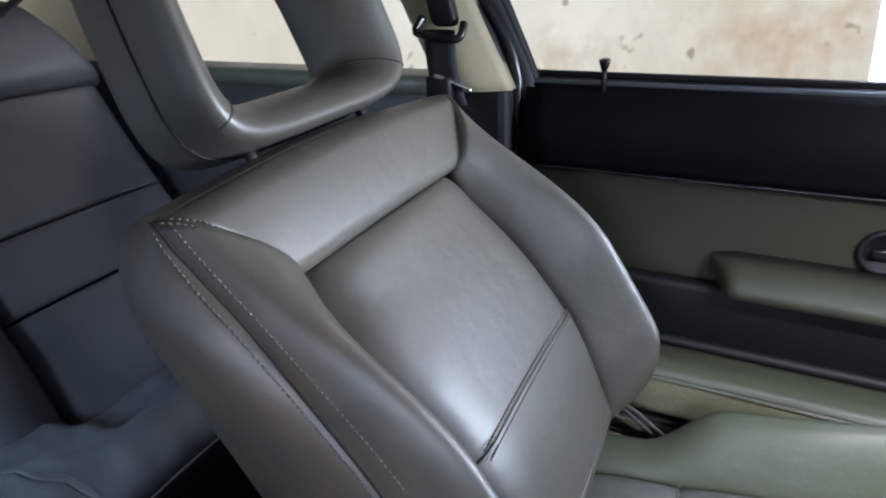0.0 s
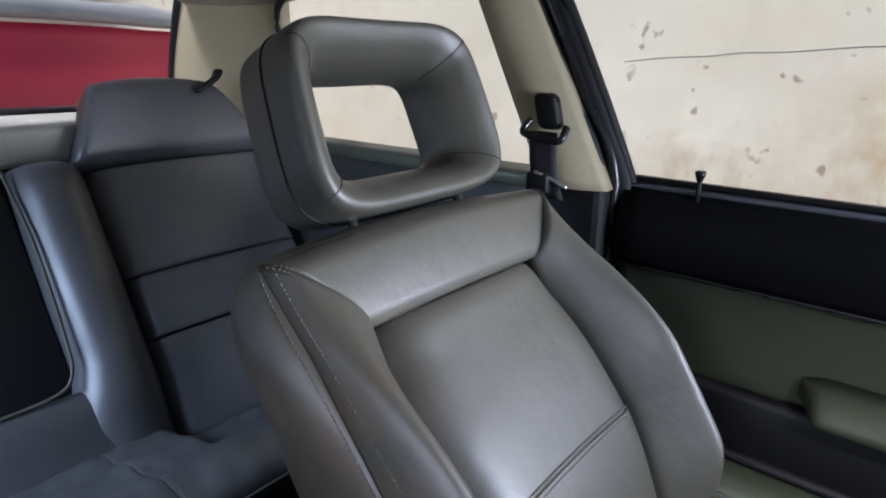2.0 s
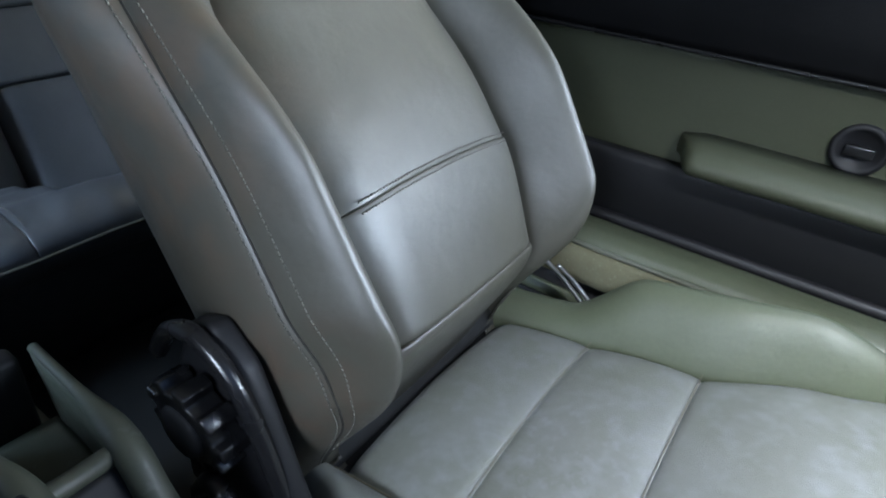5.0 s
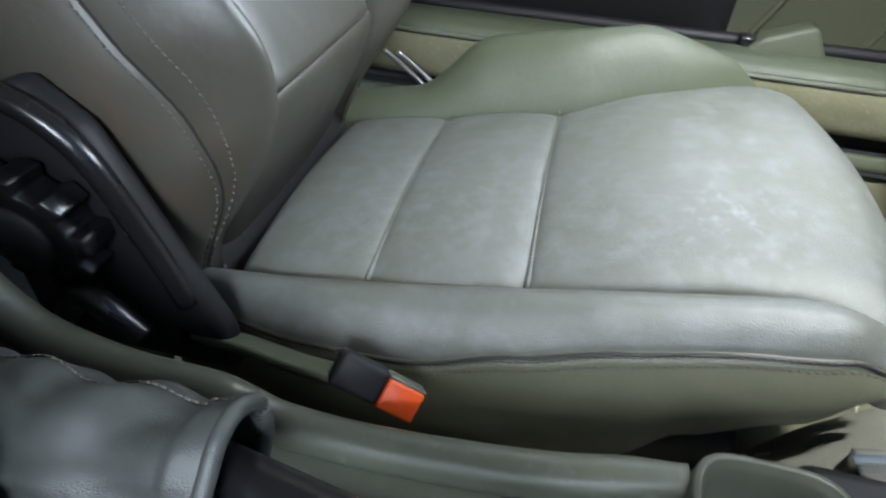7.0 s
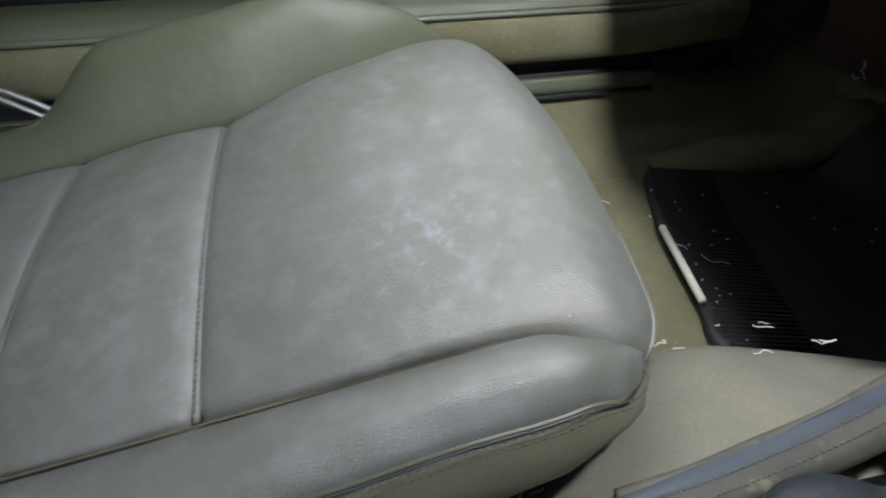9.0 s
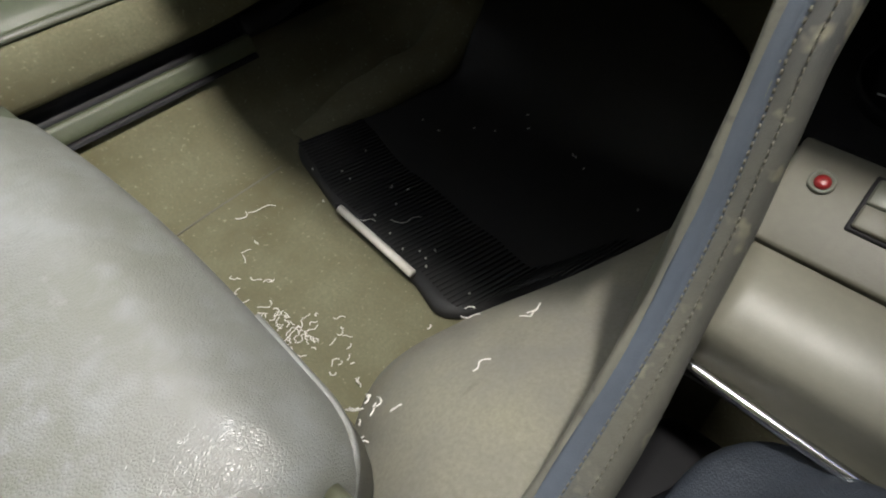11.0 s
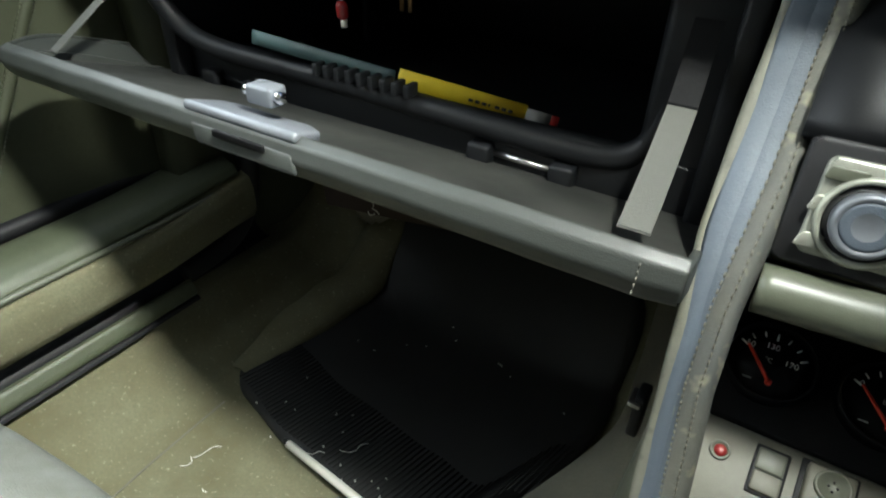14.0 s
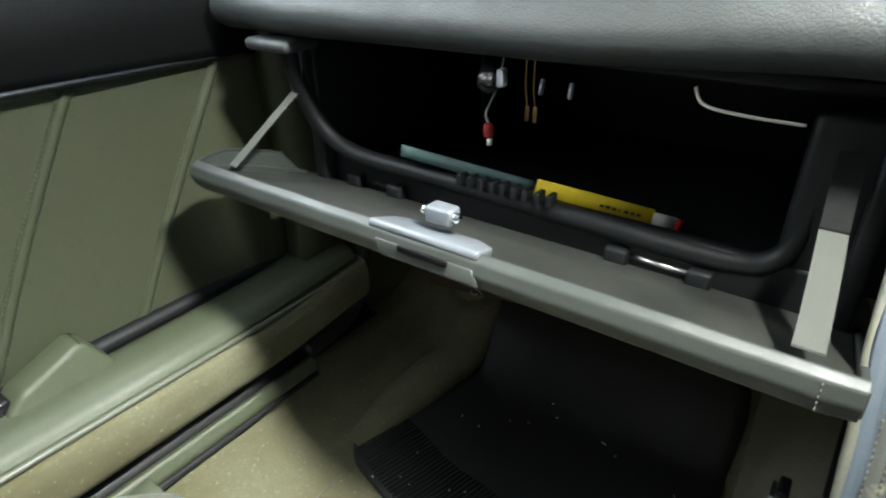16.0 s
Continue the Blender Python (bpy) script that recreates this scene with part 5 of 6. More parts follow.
for side in (-1, 1):
    r = part("padded_edge", sheet(lambda s, t: roll_strip(s, 2 * t - 1, side), 90, 12, thick=XA * side * 0.001 + V((0, 0.004, -0.004))), ROLLBAND, console, "worn khaki grey padded leather edge with double stitching")
    if side < 0:
        for u in (-0.78, 0.12):
            part("stitching", stitches(lambda t: roll_strip(t, u, side, 0.0005), 150, 0.0007, 0.6), ROLLTHREAD, r)
    part("edge_strip", tube([roll_at(i / 40, side) + V((-side * 0.0030, 0.004, -0.004)) for i in range(41)], 0.0034, 10, 90), CONSOLE, console, "worn khaki inner edge")
    part("leather_face", sheet(lambda s, t: roll_face(s, t, side), 80, 8, thick=XA * (0.006 if side < 0 else -0.006)), DASHROLL, console, "grey leather face of the console edge, tinted with reflected sky blue")
    part("welt", tube([roll_face(i / 40, 1.0, side) + V((0, 0.002, -0.002)) for i in range(41)], lambda t: 0.0032 + 0.0004 * math.sin(t * 40), 12, 90), WORNKHAKI, console, "worn pale khaki outer welt")

    def wall_at(s, t, side=side):
        p = roll_face(lerp(0.41, 1.0, s), 1.0, side)
        return V((p.x + (-1 if side < 0 else 1) * 0.012 * math.sin(t * math.pi * 0.6), p.y + 0.01 * t, lerp(p.z, 0.03, t)))
    part("side_wall", sheet(wall_at, 40, 10, thick=XA * (0.012 if side < 0 else -0.012)), CONSOLE, console)
    part("upper_wall", sheet(lambda s, t: (lambda p: V((p.x - side * 0.002, lerp(p.y + 0.006, 0.84, t), p.z)))(roll_face(lerp(0.0, 0.345, s), 1.0, side)), 20, 6, thick=XA * (0.006 if side < 0 else -0.006)), BLACK, console)
part("switch_panel", prism([(-0.014, -0.031), (0.174, -0.031), (0.174, 0.0165), (-0.014, 0.0165)], -0.012, 0.0, on_fascia, 0.002), FASCIA, console, "khaki switch panel")
part("gauge_panel", prism([(-0.03, 0.0175), (0.190, 0.0175), (0.190, 0.112), (-0.03, 0.112)], -0.016, -0.004, on_fascia, 0.003), TRIMBLACK, console, "black instrument panel")
part("cross_bar", tube([V((-0.213, 0.671, 0.3635)), V((CX, 0.673, 0.3655)), V((2 * CX + 0.213, 0.671, 0.3635))], 0.0105, 14, 24), TRAY, console, "rounded grey cross bar")
part("gauge_hood", sheet(lambda s, t: V((lerp(-0.222, 2 * CX + 0.222, s), lerp(0.672, 0.772, t), lerp(0.356, 0.306, t) + 0.012 * math.sin(math.pi * t))), 8, 12, thick=(0, 0, 0.006)), TRIMBLACK, console, "black recess over the gauges")
RU, RN = V((0, 0.287, 0.958)), V((0, -0.958, 0.287))


def on_radio(a, b, h):
    return V((-0.2135, 0.6785, 0.375)) + XA * a + RU * b + RN * h


part("radio_surround", prism(rounded(0.187, 0.050, 0.004), -0.020, 0.002, lambda a, b, h: on_radio(0.0935 + a, 0.025 + b, h), 0.0015), BLACK, console, "black radio surround")
# khaki panel given a black material: the dash's shade is in its colour
part("upper_panel", sheet(lambda s, t: on_radio(lerp(-0.004, 0.191, s), 0.050, -0.004) + V((0, 0.055 * t ** 1.4, 0.052 * t)), 8, 10, thick=(0, 0.006, -0.006)), MOULD, console, "khaki panel over the radio, coloured black for the dash's shade")

for k, ga in enumerate((0.0093, 0.0626)):
    gc = on_fascia(ga, 0.0545, 0.0)
    g = thing("gauge", gc, "round black auxiliary gauge with red needle and white scale", "gauge", group="auxiliary gauges")
    part("bezel", lathe([(0.0222, -0.004), (0.0227, 0.003), (0.0220, 0.0050), (0.0210, 0.0052), (0.0205, 0.002), (0.0205, -0.001)], gc, FN, 40), TRIMBLACK, g, "black bezel")
    part("dial", lathe([(0.0206, -0.002), (0.0206, 0.0005)], gc, FN, 40), TRIMBLACK, g)

    def dial(a, b, h=0.0012, ga=ga):
        return on_fascia(ga + a, 0.0545 + b, h)
    ticks = 7
    for i in range(ticks):
        an = radians(152 - i * (152 - 28) / (ticks - 1))
        r0, r1 = (0.0145 if i in (0, 3, 6) else 0.0155), 0.0185
        d = V((math.cos(an), math.sin(an), 0))
        s0, s1 = d * r0, d * r1
        part("tick", tube([dial(s0.x, s0.y - 0.001), dial(s1.x, s1.y - 0.001)], 0.00045 if i % 3 else 0.0006, 5, smooth=False), PRINT, g)
    pv = (0.0015, -0.0115)
    tip = (-0.0125, 0.0055)
    part("needle", tube([dial(*pv, 0.003), dial(*tip, 0.003)], lambda t: 0.0014 - 0.0004 * t, 6, smooth=False, flat=0.5), NEEDLE, g, "red needle")
    part("hub", lathe([(0.0016, 0), (0.0016, 0.003)], dial(*pv, 0.001), FN, 12), NEEDLE, g)
    for text, tx, ty, size in (((("50", -0.0115, 0.0055, 0.0046), ("130", -0.001, 0.0078, 0.0046), ("170", 0.0095, 0.0010, 0.0046), ("°C", -0.0012, 0.0, 0.0036)) if k == 0 else (("0", -0.0125, 0.0055, 0.0046), ("bar", 0.0, 0.0, 0.0040)))):
        cu = bpy.data.curves.new("scale_text", "FONT")
        cu.body, cu.size, cu.extrude, cu.align_x = text, size, 0.0001, "CENTER"
        ob = new("scale_text", cu)
        ob.matrix_world = Matrix.Translation(dial(tx, ty, 0.0011)) @ Matrix((XA, FU, FN)).transposed().to_4x4()
        dg = bpy.context.evaluated_depsgraph_get()
        me = bpy.data.meshes.new_from_object(ob.evaluated_get(dg))
        world_m = ob.matrix_world.copy()
        bpy.data.objects.remove(ob)
        bpy.data.curves.remove(cu)
        bm = bmesh.new()
        bm.from_mesh(me)
        bpy.data.meshes.remove(me)
        bmesh.ops.transform(bm, matrix=world_m, verts=bm.verts)
        part("scale_text", bm, PRINT, g, smooth=False)
    part("maker_bar", box((-0.0022, -0.0003, 0), (0.0022, 0.0003, 0.0002), 0, m=Matrix.Translation(dial(-0.0085, -0.012, 0.0008)) @ Matrix((XA, FU, FN)).transposed().to_4x4()), PRINT, g, smooth=False)

FM = Matrix((XA, FU, FN)).transposed().to_4x4()


def fbox(a0, a1, b0, b1, h0, h1, bevel=0.001):
    return box((a0, b0, h0), (a1, b1, h1), bevel, m=Matrix.Translation(F0) @ FM)


led = thing("warning_light", on_fascia(0, 0, 0), "small red warning light in a dark ring", "warning light")
part("ring", lathe([(0.0050, -0.002), (0.0050, 0.0012), (0.0043, 0.0018), (0.0036, 0.0006)], on_fascia(0, 0, 0), FN, 22), CONSOLE, led)
part("lens", lathe([(0.0032, 0), (0.0029, 0.0015), (0.0016, 0.0021)], on_fascia(0.0003, 0, 0), FN, 18), RED, led, "red lens")
for a in (0.0225, 0.0815):
    sw = thing("rocker_switch", on_fascia(a, -0.001, 0), "khaki rocker switch in a dark frame", "switch", group="console switches")
    part("frame", fbox(a - 0.0078, a + 0.0078, -0.0135, 0.0115, -0.004, 0.0012), BLACK, sw)
    part("rocker", fbox(a - 0.0064, a + 0.0064, -0.0120, -0.0020, 0, 0.0032), FASCIA, sw)
    part("rocker", fbox(a - 0.0064, a + 0.0064, -0.0012, 0.0100, 0, 0.0022), CONSOLE, sw)
knob = thing("immobiliser_switch", on_fascia(0.047, 0, 0), "raised khaki switch with round contact and red light", "switch")
part("body", fbox(0.0370, 0.0572, -0.0118, 0.0120, -0.004, 0.0062, 0.0015), FASCIA, knob)
part("frame", fbox(0.0345, 0.0595, -0.0140, 0.0140, -0.006, 0.0006), BLACK, knob)
part("socket", lathe([(0.0078, -0.002), (0.0078, 0.0018), (0.0064, 0.0018), (0.0060, 0.0004)], on_fascia(0.0478, 0.0035, 0.0062), FN, 26), CONSOLE, knob)
for dx, dy in ((-0.0018, 0.0), (0.0018, 0.0), (0.0, 0.0022), (0.0, -0.0022)):
    part("contact", lathe([(0.0005, 0), (0.0005, 0.0006)], on_fascia(0.0478 + dx, 0.0035 + dy, 0.0066), FN, 8), BLACK, knob)
part("lens", lathe([(0.0022, 0), (0.0020, 0.0012), (0.001, 0.0016)], on_fascia(0.0478, -0.0088, 0.0060), FN, 14), RED, knob, "red light")

radio = thing("car_radio", on_radio(0.0935, 0.025, 0), "silver car radio with large round knob", "radio")
SILVER = mat("silver_radio_plastic", (0.36, 0.365, 0.31), 0.34, 0.35, second=(0.13, 0.135, 0.12), big=75, grain=900, bump=0.05)
part("face", prism(rounded(0.172, 0.0385, 0.004), 0.0, 0.0045, lambda a, b, h: on_radio(0.0935 + a, 0.025 + b, h), 0.0015), SILVER, radio)
KNOB = on_radio(0.0265, 0.0225, 0.0045)
part("knob_ring", lathe([(0.0172, 0), (0.0172, 0.0022), (0.0160, 0.0034), (0.0150, 0.0030), (0.0145, 0.0012), (0.0125, 0.0010)], KNOB, RN, 40), SILVER, radio, "silver knob ring")
part("knob_gap", lathe([(0.0143, 0), (0.0143, 0.0016), (0.0110, 0.0018)], KNOB, RN, 36), BLACK, radio, "black ring round the knob")
part("knob", lathe([(0.0122, 0), (0.0122, 0.0075), (0.0112, 0.0090), (0.0098, 0.0092), (0.0092, 0.0084)], KNOB, RN, 36), GALV, radio, "grey round knob")
part("knob_cap", lathe([(0.0093, 0.0070), (0.0090, 0.0086), (0.0078, 0.0088), (0.0040, 0.0082)], KNOB, RN, 30), DASHROLL, radio)
for a0, a1, b0, b1, shine in ((0.0085, 0.0215, 0.0355, 0.0405, TRAY), (0.0070, 0.0110, 0.0230, 0.0290, SILVER), (0.0070, 0.0155, 0.0085, 0.0145, SILVER), (0.0455, 0.0560, 0.0090, 0.0140, SILVER), (0.0480, 0.0620, 0.0330, 0.0395, TRAY), (0.0600, 0.1300, 0.0120, 0.0300, BLACK)):
    part("button", prism(rounded(a1 - a0, b1 - b0, 0.001), 0.0043, 0.0062, lambda a, b, h: on_radio((a0 + a1) / 2 + a + 0.3 * b, (b0 + b1) / 2 + b, h), 0.0004), shine, radio)
part("brand_bar", prism(rounded(0.014, 0.0012, 0.0004), 0.0044, 0.0048, lambda a, b, h: on_radio(0.034 + a, 0.0425 + b, h), 0), DARKPRINT, radio)

ash = thing("ashtray", on_fascia(0.08, -0.06, 0), "closed khaki ashtray flap with polished curve", "ashtray")
part("flap", sheet(lambda s, t: on_fascia(lerp(-0.008, 0.168, s), lerp(-0.0335, -0.088, t), 0.002 + 0.007 * math.sin(math.pi * t) - 0.018 * ease(0.7, 1.0, t)), 20, 20, thick=FN * -0.01), mat("polished_khaki_plastic", (0.21, 0.203, 0.16), 0.42, second=(0.17, 0.163, 0.13), big=8, grain=900, bump=0.03), ash)
part("rim", tube([on_fascia(-0.008, -0.086, -0.008), on_fascia(0.08, -0.090, -0.008), on_fascia(0.168, -0.086, -0.008)], 0.0028, 8, 16), CHROME, ash, "chrome lower rim")

# gear lever gaiter
gaiter = thing("gear_gaiter", (CX - 0.01, 0.51, 0.15), "blue black folded leather gear lever gaiter", "gaiter")


def gaiter_at(s, t):
    a = s * 2 * math.pi
    r = lerp(1.0, 0.18, ease(0.22, 1.0, t)) * (1 + 0.05 * math.sin(t * 3.2)) * (1 + 0.10 * math.sin(a * 5 + t * 11) * (1 - t) * t * 4 + 0.05 * math.sin(t * 24 + 2 * math.sin(a)) * t * (1 - t) * 4)
    return V((CX + 0.002 + 0.073 * r * math.cos(a), 0.535 + 0.076 * r * math.sin(a) - 0.01 * t, lerp(0.160 + 0.26 * (0.075 * r * math.sin(a)), 0.272, t ** 1.1)))


part("leather", sheet(gaiter_at, 90, 36), GAITER, gaiter)
part("frame_ring", tube([gaiter_at(i / 40, 0) for i in range(41)], 0.005, 8, 90, ends=False), BLACK, gaiter, "black gaiter frame")

# tunnel tray between the seats, hand brake
RIM = [(-0.158, -0.21, 0.232), (-0.155, -0.13, 0.233), (-0.151, -0.066, 0.228), (-0.149, -0.025, 0.188), (-0.148, 0.03, 0.172), (-0.147, 0.09, 0.171), (-0.147, 0.127, 0.157), (-0.147, 0.19, 0.156), (-0.149, 0.28, 0.167), (-0.152, 0.345, 0.186)]


def rim_at(t, side=-1):
    p = curve_at(RIM, t)
    return p if side < 0 else V((2 * CX - p.x, p.y, p.z))


for side in (-1, 1):
    part("tray_rim", tube([rim_at(i / 20, side) for i in range(21)], lambda t: 0.0125 - 0.004 * ease(0.93, 1.0, t) - 0.008 * ease(0.22, 0.08, t), 12, 60), TRAY, console, "rounded worn tray rim")
    part("tray_side", sheet(lambda s, t: rim_at(s, side) + V((0.004 * side, 0, 0)) + V(((0.012 if side > 0 else -0.012) * t, 0, -t * (rim_at(s, side).z - 0.05))), 40, 8, thick=XA * (-0.008 * side)), TRAY, console)
part("cross_rim", tube([(-0.151, -0.068, 0.226), (CX, -0.070, 0.222), (2 * CX + 0.151, -0.068, 0.226)], 0.008, 10, 20), TRAY, console, "worn rim across the rear tray")
part("tray_slope", sheet(lambda s, t: V((lerp(-0.147, 2 * CX + 0.147, s), lerp(-0.066, 0.0, t), lerp(0.222, 0.168, t) - 0.008 * math.sin(math.pi * t))), 8, 10, thick=(0, 0, -0.01)), BLACK, console, "dark sloping tray wall")
part("console_rear", box((-0.148, -0.24, 0.04), (2 * CX + 0.148, -0.215, 0.225), 0.006, 3), BLACK, console, "black rear end of the console")
part("tray_floor", sheet(lambda s, t: V((lerp(rim_at(t, -1).x, rim_at(t, 1).x, s), rim_at(t, -1).y, rim_at(t, -1).z - 0.020 - 0.06 * ease(0.30, 0.24, t) + 0.012 * ease(0.35, 0.5, t))), 12, 40, thick=(0, 0, -0.02)), TRAY, console)


def cup_at(s, t):
    a = s * 2 * math.pi
    q = squircle(a, 0.048, 0.040, 4)
    prof = ((1.0, 0.110), (1.0, 0.176), (0.97, 0.190), (0.90, 0.192), (0.84, 0.186), (0.80, 0.150))
    k = t * (len(prof) - 1)
    i = min(int(k), len(prof) - 2)
    f, z = (lerp(prof[i][j], prof[i + 1][j], k - i) for j in (0, 1))
    return V((-0.119 + q.x * f, 0.380 + q.y * f, z + 0.008))


part("coin_tray", sheet(cup_at, 56, 20), TRAY, console, "square moulded coin tray")
part("coin_tray_floor", box((-0.158, 0.347, 0.150), (-0.080, 0.413, 0.158), 0.002), TRAY, console)
part("front_bed", box((-0.205, 0.415, 0.06), (-0.035, 0.62, 0.160), 0.012, 3, m=Matrix.Identity(4)), BLACK, console, "black bed under the gear lever")

brake = thing("hand_brake", (-0.08, 0.1, 0.17), "hand brake lever in a wrinkled grey leather gaiter", "hand brake")


def boot_at(s, t):
    a = s * 2 * math.pi
    y = lerp(-0.06, 0.152, t)
    w, h = lerp(0.040, 0.024, t), lerp(0.045, 0.022, t)
    f = 1 + 0.06 * math.sin(t * 26 + 3 * math.sin(a + 0.6)) + 0.16 * noise.noise(V((t * 5, math.cos(a) * 2.4, math.sin(a) * 2.4))) + 0.05 * abs(math.sin(a * 4 + t * 5))
    if t > 0.9:
        f *= 1.08
    return V((-0.078 + w * f * math.cos(a), y, lerp(0.185, 0.232, t) + h * f * math.sin(a)))


part("boot", sheet(boot_at, 64, 90), BOOT, brake, "wrinkled dark grey leather boot")
part("boot_seam", stitches(lambda t: boot_at(0.36, t) + V((-0.001, 0, 0.0005)), 50, 0.0009), THREAD, brake)
part("boot_collar", tube([boot_at(i / 24, 0.985) for i in range(25)], 0.004, 8, 50, ends=False), BOOT, brake)
part("lever", tube([(-0.078, 0.14, 0.230), (-0.066, 0.19, 0.238), (-0.045, 0.28, 0.25)], 0.011, 12, 14), GLOSS, brake, "black lever")

buckle = thing("belt_buckle", (-0.20, 0.16, 0.10), "black seat belt buckle with an orange release button", "seat belt buckle")
part("stalk", sheet(lambda s, t: curve_at([(-0.217, 0.025, 0.128), (-0.214, 0.06, 0.132), (-0.207, 0.10, 0.134), (-0.200, 0.135, 0.140)], s) + V((-0.004, 0, -0.0)) + V((0.020, -0.002, 0.011)) * (t - 0.5) * lerp(1, 1.2, s), 16, 4, thick=(-0.002, 0, -0.010)), VINYL, buckle, "olive sleeve on the stalk")
BM = Matrix.Translation((-0.1925, 0.168, 0.148)) @ Matrix.Rotation(radians(-28), 4, "X") @ Matrix.Rotation(radians(4), 4, "Z") @ Matrix.Rotation(radians(-42), 4, "Y")
part("housing", box((-0.012, -0.030, -0.010), (0.008, 0.004, 0.013), 0.004, 3, m=BM), BLACK, buckle, "black plastic housing")
part("button", box((-0.010, 0.0035, -0.0095), (0.0085, 0.0290, 0.0105), 0.002, m=BM), ORANGE, buckle, "bright orange release button")
part("tongue_slot", box((-0.0105, 0.004, 0.0100), (0.006, 0.029, 0.0125), 0.0008, m=BM), CONSOLE, buckle, "worn metal slot edge")
solid("belt_anchor", box((-0.226, 0.012, 0.118), (-0.212, 0.030, 0.142), 0.003), STEEL, "bare steel belt anchor", "bracket")

other = thing("driver_seat_recliner", (-0.03, 0.01, 0.10), "black toothed recliner wheel on the driver seat side", "seat adjuster")
part("bracket", prism([(-0.05, -0.10), (0.06, -0.10), (0.055, 0.02), (0.02, 0.06), (-0.03, 0.05), (-0.06, 0.0)], -0.010, 0.010, lambda a, b, h: V((-0.032 + h, 0.012 + a, 0.245 + b)), 0.005), BLACK, other, "black bracket cover")
hand_wheel(other, (-0.060, 0.012, 0.262), -0.12)

clip = solid("console_clip", box((-0.0045, -0.009, -0.020), (0.003, 0.009, 0.016), 0.002, m=Matrix.Translation((-0.246, 0.736, 0.206))), BLACK, "small black clip on the console side", "clip")
part("catch", box((-0.006, -0.008, -0.002), (0.002, 0.008, 0.001), 0.0006, m=Matrix.Translation((-0.248, 0.733, 0.2165))), STEEL, clip)

# ---- seat belt on the pillar ----
belt = thing("front_seat_belt", (-0.74, -0.25, 0.56), "black front seat belt hanging from its pillar anchor", "seat belt")
part("anchor_cover", prism(rounded(0.036, 0.050, 0.010), 0, 0.018, lambda a, b, h: V((-0.762 + h, -0.262 - a + 0.25 * b * -1, 0.668 + b)), 0.004), BLACK, belt, "black anchor cover")
part("guide_loop", tube([(-0.748, -0.288, 0.655), (-0.735, -0.292, 0.638), (-0.733, -0.262, 0.632), (-0.735, -0.232, 0.630), (-0.748, -0.228, 0.648)], 0.0055, 8, 24), GLOSS, belt, "black belt guide loop")
part("webbing", sheet(lambda s, t: V((-0.742 + 0.010 * math.sin(3 * t), lerp(-0.284, -0.240, s) + 0.016 * t, lerp(0.640, 0.545, t))), 4, 14, thick=(-0.002, 0, 0)), BLACKWEB, belt, "black webbing")
part("tongue", tube([(-0.722, -0.262, 0.586), (-0.728, -0.240, 0.578), (-0.735, -0.215, 0.566)], 0.003, 8, 10), STEEL, belt, "bright steel tongue")
part("tongue_grip", box((-0.738, -0.276, 0.555), (-0.722, -0.240, 0.584), 0.004), BLACK, belt)
belt.location += V((0, 0.014, -0.006))

# ---- footwell ----
MAT = [(-0.672, 0.738), (-0.645, 0.714), (-0.60, 0.700), (-0.547, 0.686), (-0.437, 0.672), (-0.386, 0.664), (-0.345, 0.725), (-0.296, 0.835), (-0.288, 0.93), (-0.31, 1.02), (-0.50, 1.06), (-0.69, 1.04), (-0.695, 0.95), (-0.692, 0.83), (-0.687, 0.775)]


def toe(y):
    return max(0.0, y - 0.93) * 1.1


def mat_mesh():
    bm = bmesh.new()
    ring = [curve_at([(x, y, 0) for x, y in (*MAT, MAT[0])], i / 84) for i in range(84)]
    cx, cy = -0.50, 0.85
    rings = []
    for k, f in enumerate((1.0, 0.99, 0.93, 0.8, 0.65, 0.5, 0.35, 0.2, 0.08)):
        z = 0.003 if k == 0 else 0.010
        rings.append([bm.verts.new((cx + (p.x - cx) * f, cy + (p.y - cy) * f, z + toe(cy + (p.y - cy) * f))) for p in ring])
    for p, q in zip(rings, rings[1:]):
        for i in range(84):
            bm.faces.new((p[i], p[(i + 1) % 84], q[(i + 1) % 84], q[i]))
    bm.faces.new(rings[-1])
    return bm


def fold_at(s, t):
    c = curve_at([(-0.664, 0.730, 0.004), (-0.662, 0.80, 0.012), (-0.652, 0.88, 0.020), (-0.645, 0.94, 0.032), (-0.655, 1.02, 0.100)], t)
    a = lerp(-0.35, 1.15, s) * math.pi
    r = (0.012 + 0.010 * ease(0.0, 0.4, t)) * (1 + 0.10 * noise.noise(V((t * 9, s * 2, 4))))
    return c + V((-1.5 * r * math.cos(a), 0, r * math.sin(a) - 0.004))


solid("carpet_fold", sheet(fold_at, 18, 50), CARPET, "rolled worn carpet edge beside the floor mat", "carpet", "structure")


def lump_at(s, t):
    d = V((math.cos(2 * math.pi * s) * math.sin(math.pi * t), math.sin(2 * math.pi * s) * math.sin(math.pi * t), math.cos(math.pi * t)))
    k = 1 + 0.35 * noise.noise(d * 2.1) + 0.18 * noise.noise(d * 5.0)
    return V((-0.668, 1.005, 0.098)) + V((d.x * 0.042, d.y * 0.030, d.z * 0.034)) * k


solid("insulation_scrap", sheet(lump_at, 40, 24), TUNNELCARPET, "crumpled grey insulation wad at the end of the footwell", "insulation")

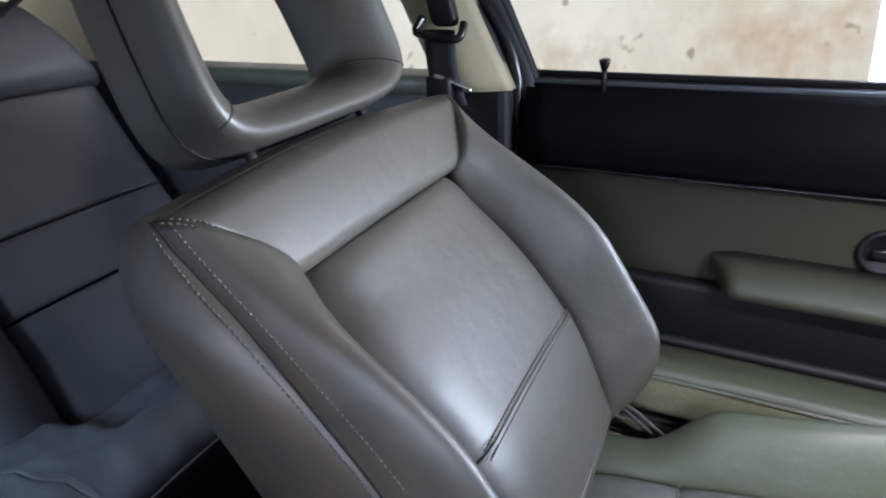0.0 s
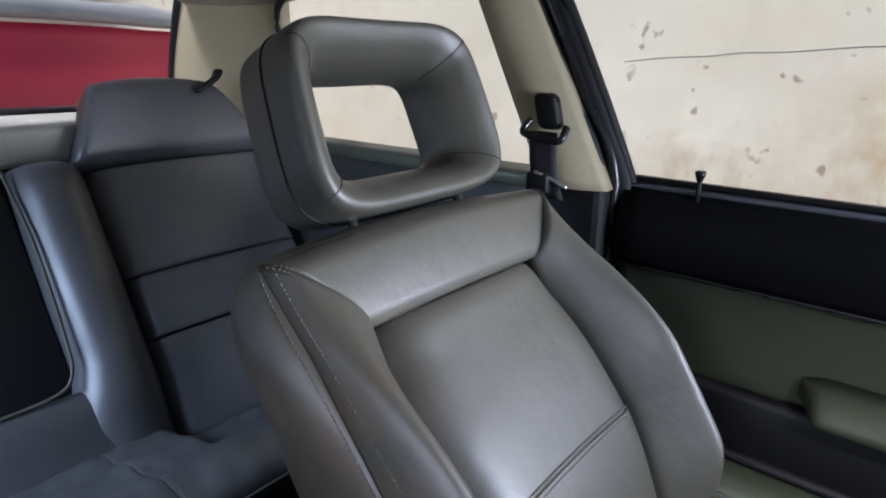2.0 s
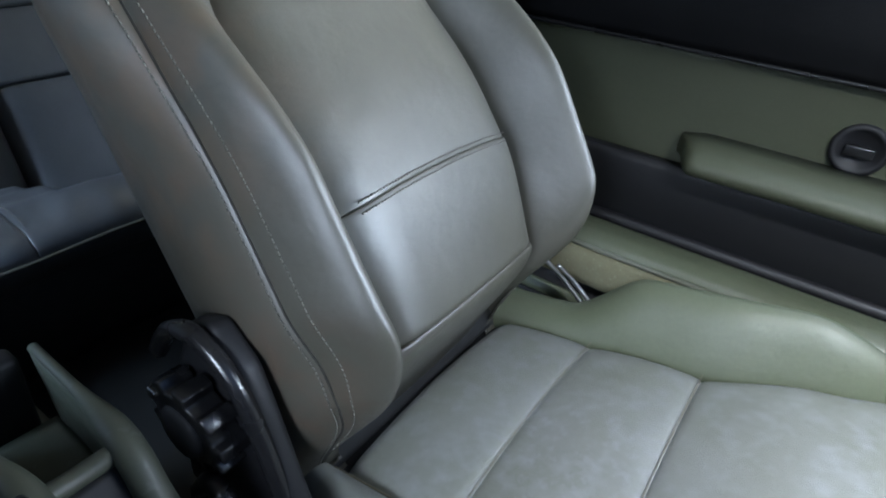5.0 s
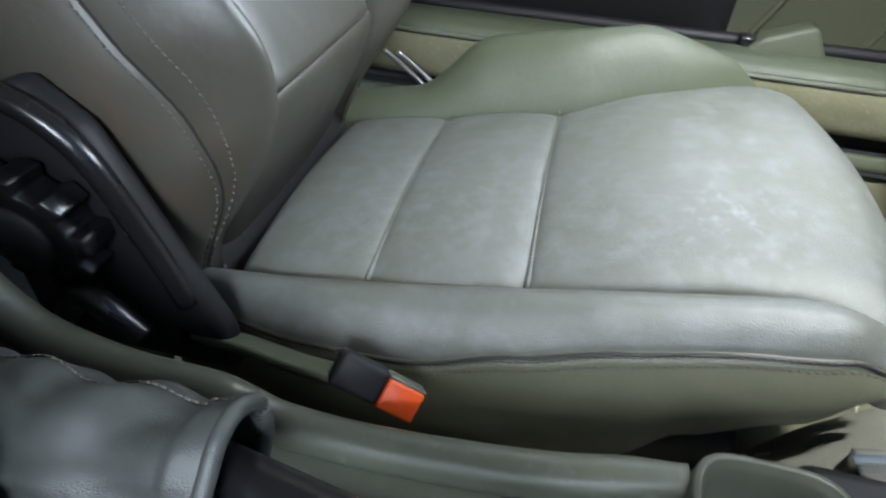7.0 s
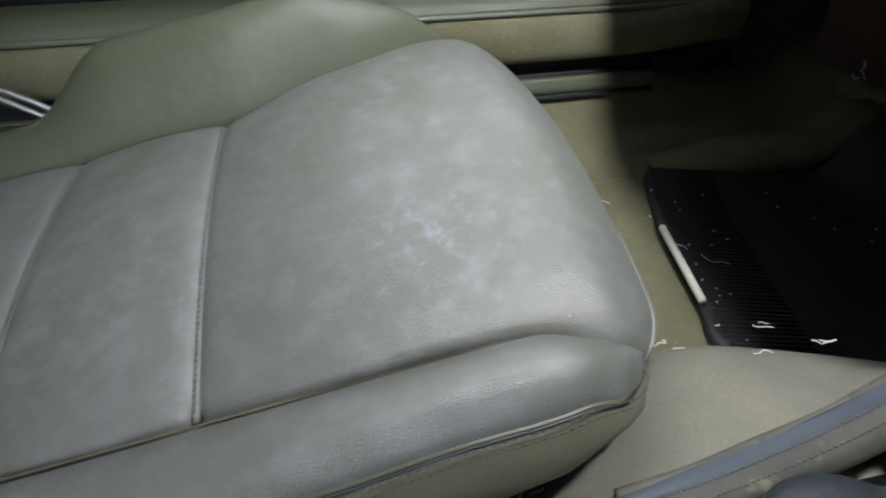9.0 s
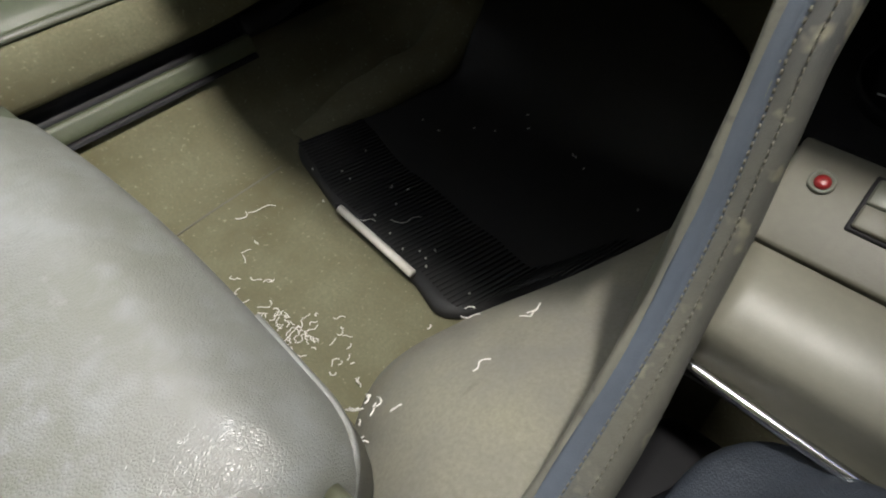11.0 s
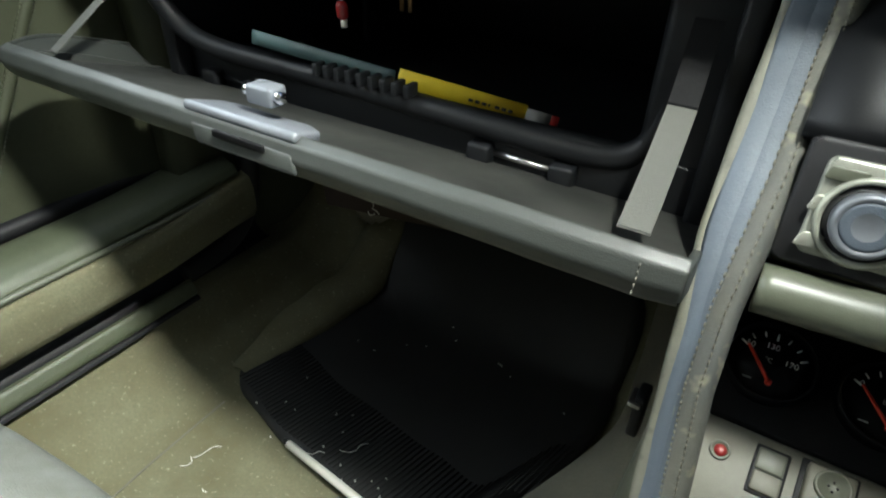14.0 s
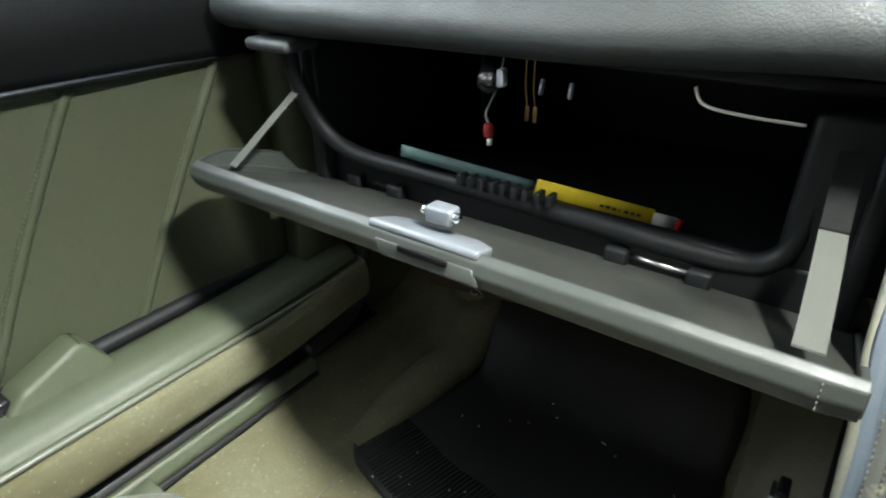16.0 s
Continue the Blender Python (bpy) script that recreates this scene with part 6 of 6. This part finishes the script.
fm = thing("rubber_floor_mat", (-0.5, 0.85, 0.003), "black ribbed rubber floor mat with grit in the footwell", "floor mat")
part("sheet", mat_mesh(), RUBBER, fm)
ribs = bmesh.new()
for i in range(64):
    x = -0.655 + i * 0.0053
    y0 = value_at(((-0.668, 0.720), (-0.547, 0.692), (-0.437, 0.678), (-0.386, 0.670), (-0.33, 0.76)), x) + 0.004
    tube([(x, y0, 0.0105), (x + 0.02, y0 + 0.075, 0.0105)], 0.0011, 5, bm=ribs, smooth=False)
tagged(part("ribbing", ribs, RUBBER, fm, "fine raised ribs along the rear edge"), kind="stuff")

pen = thing("white_pen", (-0.49, 0.678, 0.01), "white plastic pen with a black tip lying on the mat edge", "pen")
pa, pb = V((-0.548, 0.6845, 0.0155)), V((-0.434, 0.6725, 0.0155))
pd = (pb - pa).normalized()
part("barrel", tube([pa + pd * 0.006, pb], 0.0041, 12, smooth=False), WHITE, pen)
part("tip", tube([pa - pd * 0.002, pa + pd * 0.0065], lambda t: lerp(0.0018, 0.0036, t), 10, smooth=False), BLACK, pen, "black tip")


def threads(name, spots, label, parent=None, height=None, seed=5, size=0.0045, thickness=0.0005):
    rng = random.Random(seed)
    bm = bmesh.new()
    for x, y, spread, count in spots:
        for _ in range(count):
            cx, cy = rng.gauss(x, spread), rng.gauss(y, spread * 0.6)
            a, r = rng.uniform(0, 6.3), rng.uniform(0.4, 1.3) * size
            pts = []
            for k in range(5):
                a += rng.uniform(-1.3, 1.3)
                cx, cy = cx + r * 0.5 * math.cos(a), cy + r * 0.5 * math.sin(a)
                pts.append((cx, cy, height(cx, cy) + 0.0012 + rng.uniform(0, 0.002)))
            tube(pts, thickness, 4, 8, bm=bm)
    return solid(name, bm, LINT, label, "lint", "stuff")


threads("carpet_lint", ((-0.582, 0.548, 0.008, 8), (-0.544, 0.551, 0.010, 26), (-0.489, 0.570, 0.009, 24), (-0.466, 0.574, 0.008, 18), (-0.466, 0.547, 0.009, 24), (-0.447, 0.593, 0.010, 6), (-0.415, 0.580, 0.012, 8), (-0.556, 0.602, 0.02, 4), (-0.541, 0.583, 0.01, 4)),
        "white thread scraps scattered on the carpet", height=lambda x, y: 0.003)
threads("long_thread", ((-0.622, 0.625, 0.002, 2), (-0.50, 0.70, 0.003, 2)), "long loose white threads on carpet and mat", height=lambda x, y: 0.011 if y > 0.68 else 0.004, seed=8, size=0.014)
threads("tunnel_lint", ((-0.345, 0.50, 0.010, 8), (-0.325, 0.53, 0.012, 8), (-0.30, 0.50, 0.012, 8), (-0.30, 0.60, 0.03, 6)), "white thread scraps on the tunnel carpet",
        height=lambda x, y: 0.17 * math.sin(math.acos(min(1, max(0, (-0.205 - x) / 0.17)))) + 0.004, seed=3, size=0.005)
threads("mat_grit", ((-0.417, 0.90, 0.001, 3), (-0.50, 0.86, 0.08, 9), (-0.56, 0.72, 0.04, 8), (-0.45, 0.70, 0.03, 8)), "tiny pale grit specks on the rubber mat", height=lambda x, y: 0.011 + toe(y), seed=11, size=0.0012, thickness=0.0007)
threads("gap_lint", ((-0.225, 0.30, 0.010, 14), (-0.228, 0.34, 0.010, 12), (-0.235, 0.38, 0.012, 8), (-0.25, 0.42, 0.012, 7), (-0.215, 0.26, 0.006, 6)), "white thread scraps in the gap beside the seat",
        height=lambda x, y: tunnel_z(x, y) + 0.002, seed=21, size=0.007)
solid("paper_scrap", box((-0.006, -0.028, -0.001), (0.006, 0.028, 0.001), 0.0005, m=Matrix.Translation((-0.2085, 0.232, tunnel_z(-0.2085, 0.232) + 0.004)) @ Matrix.Rotation(radians(-30), 4, "Y")), mat("dirty_paper", (0.42, 0.42, 0.36), 0.8, second=(0.25, 0.25, 0.2), big=40, bump=0.1), "dirty folded paper scrap beside the seat", "paper")
carpet_seam = solid("carpet_seam", tube([(-0.640, 0.535, 0.004), (-0.644, 0.60, 0.004), (-0.646, 0.692, 0.004)], 0.0010, 5, 16), ROLLTHREAD, "pale seam line across the carpet", "seam", "structure")
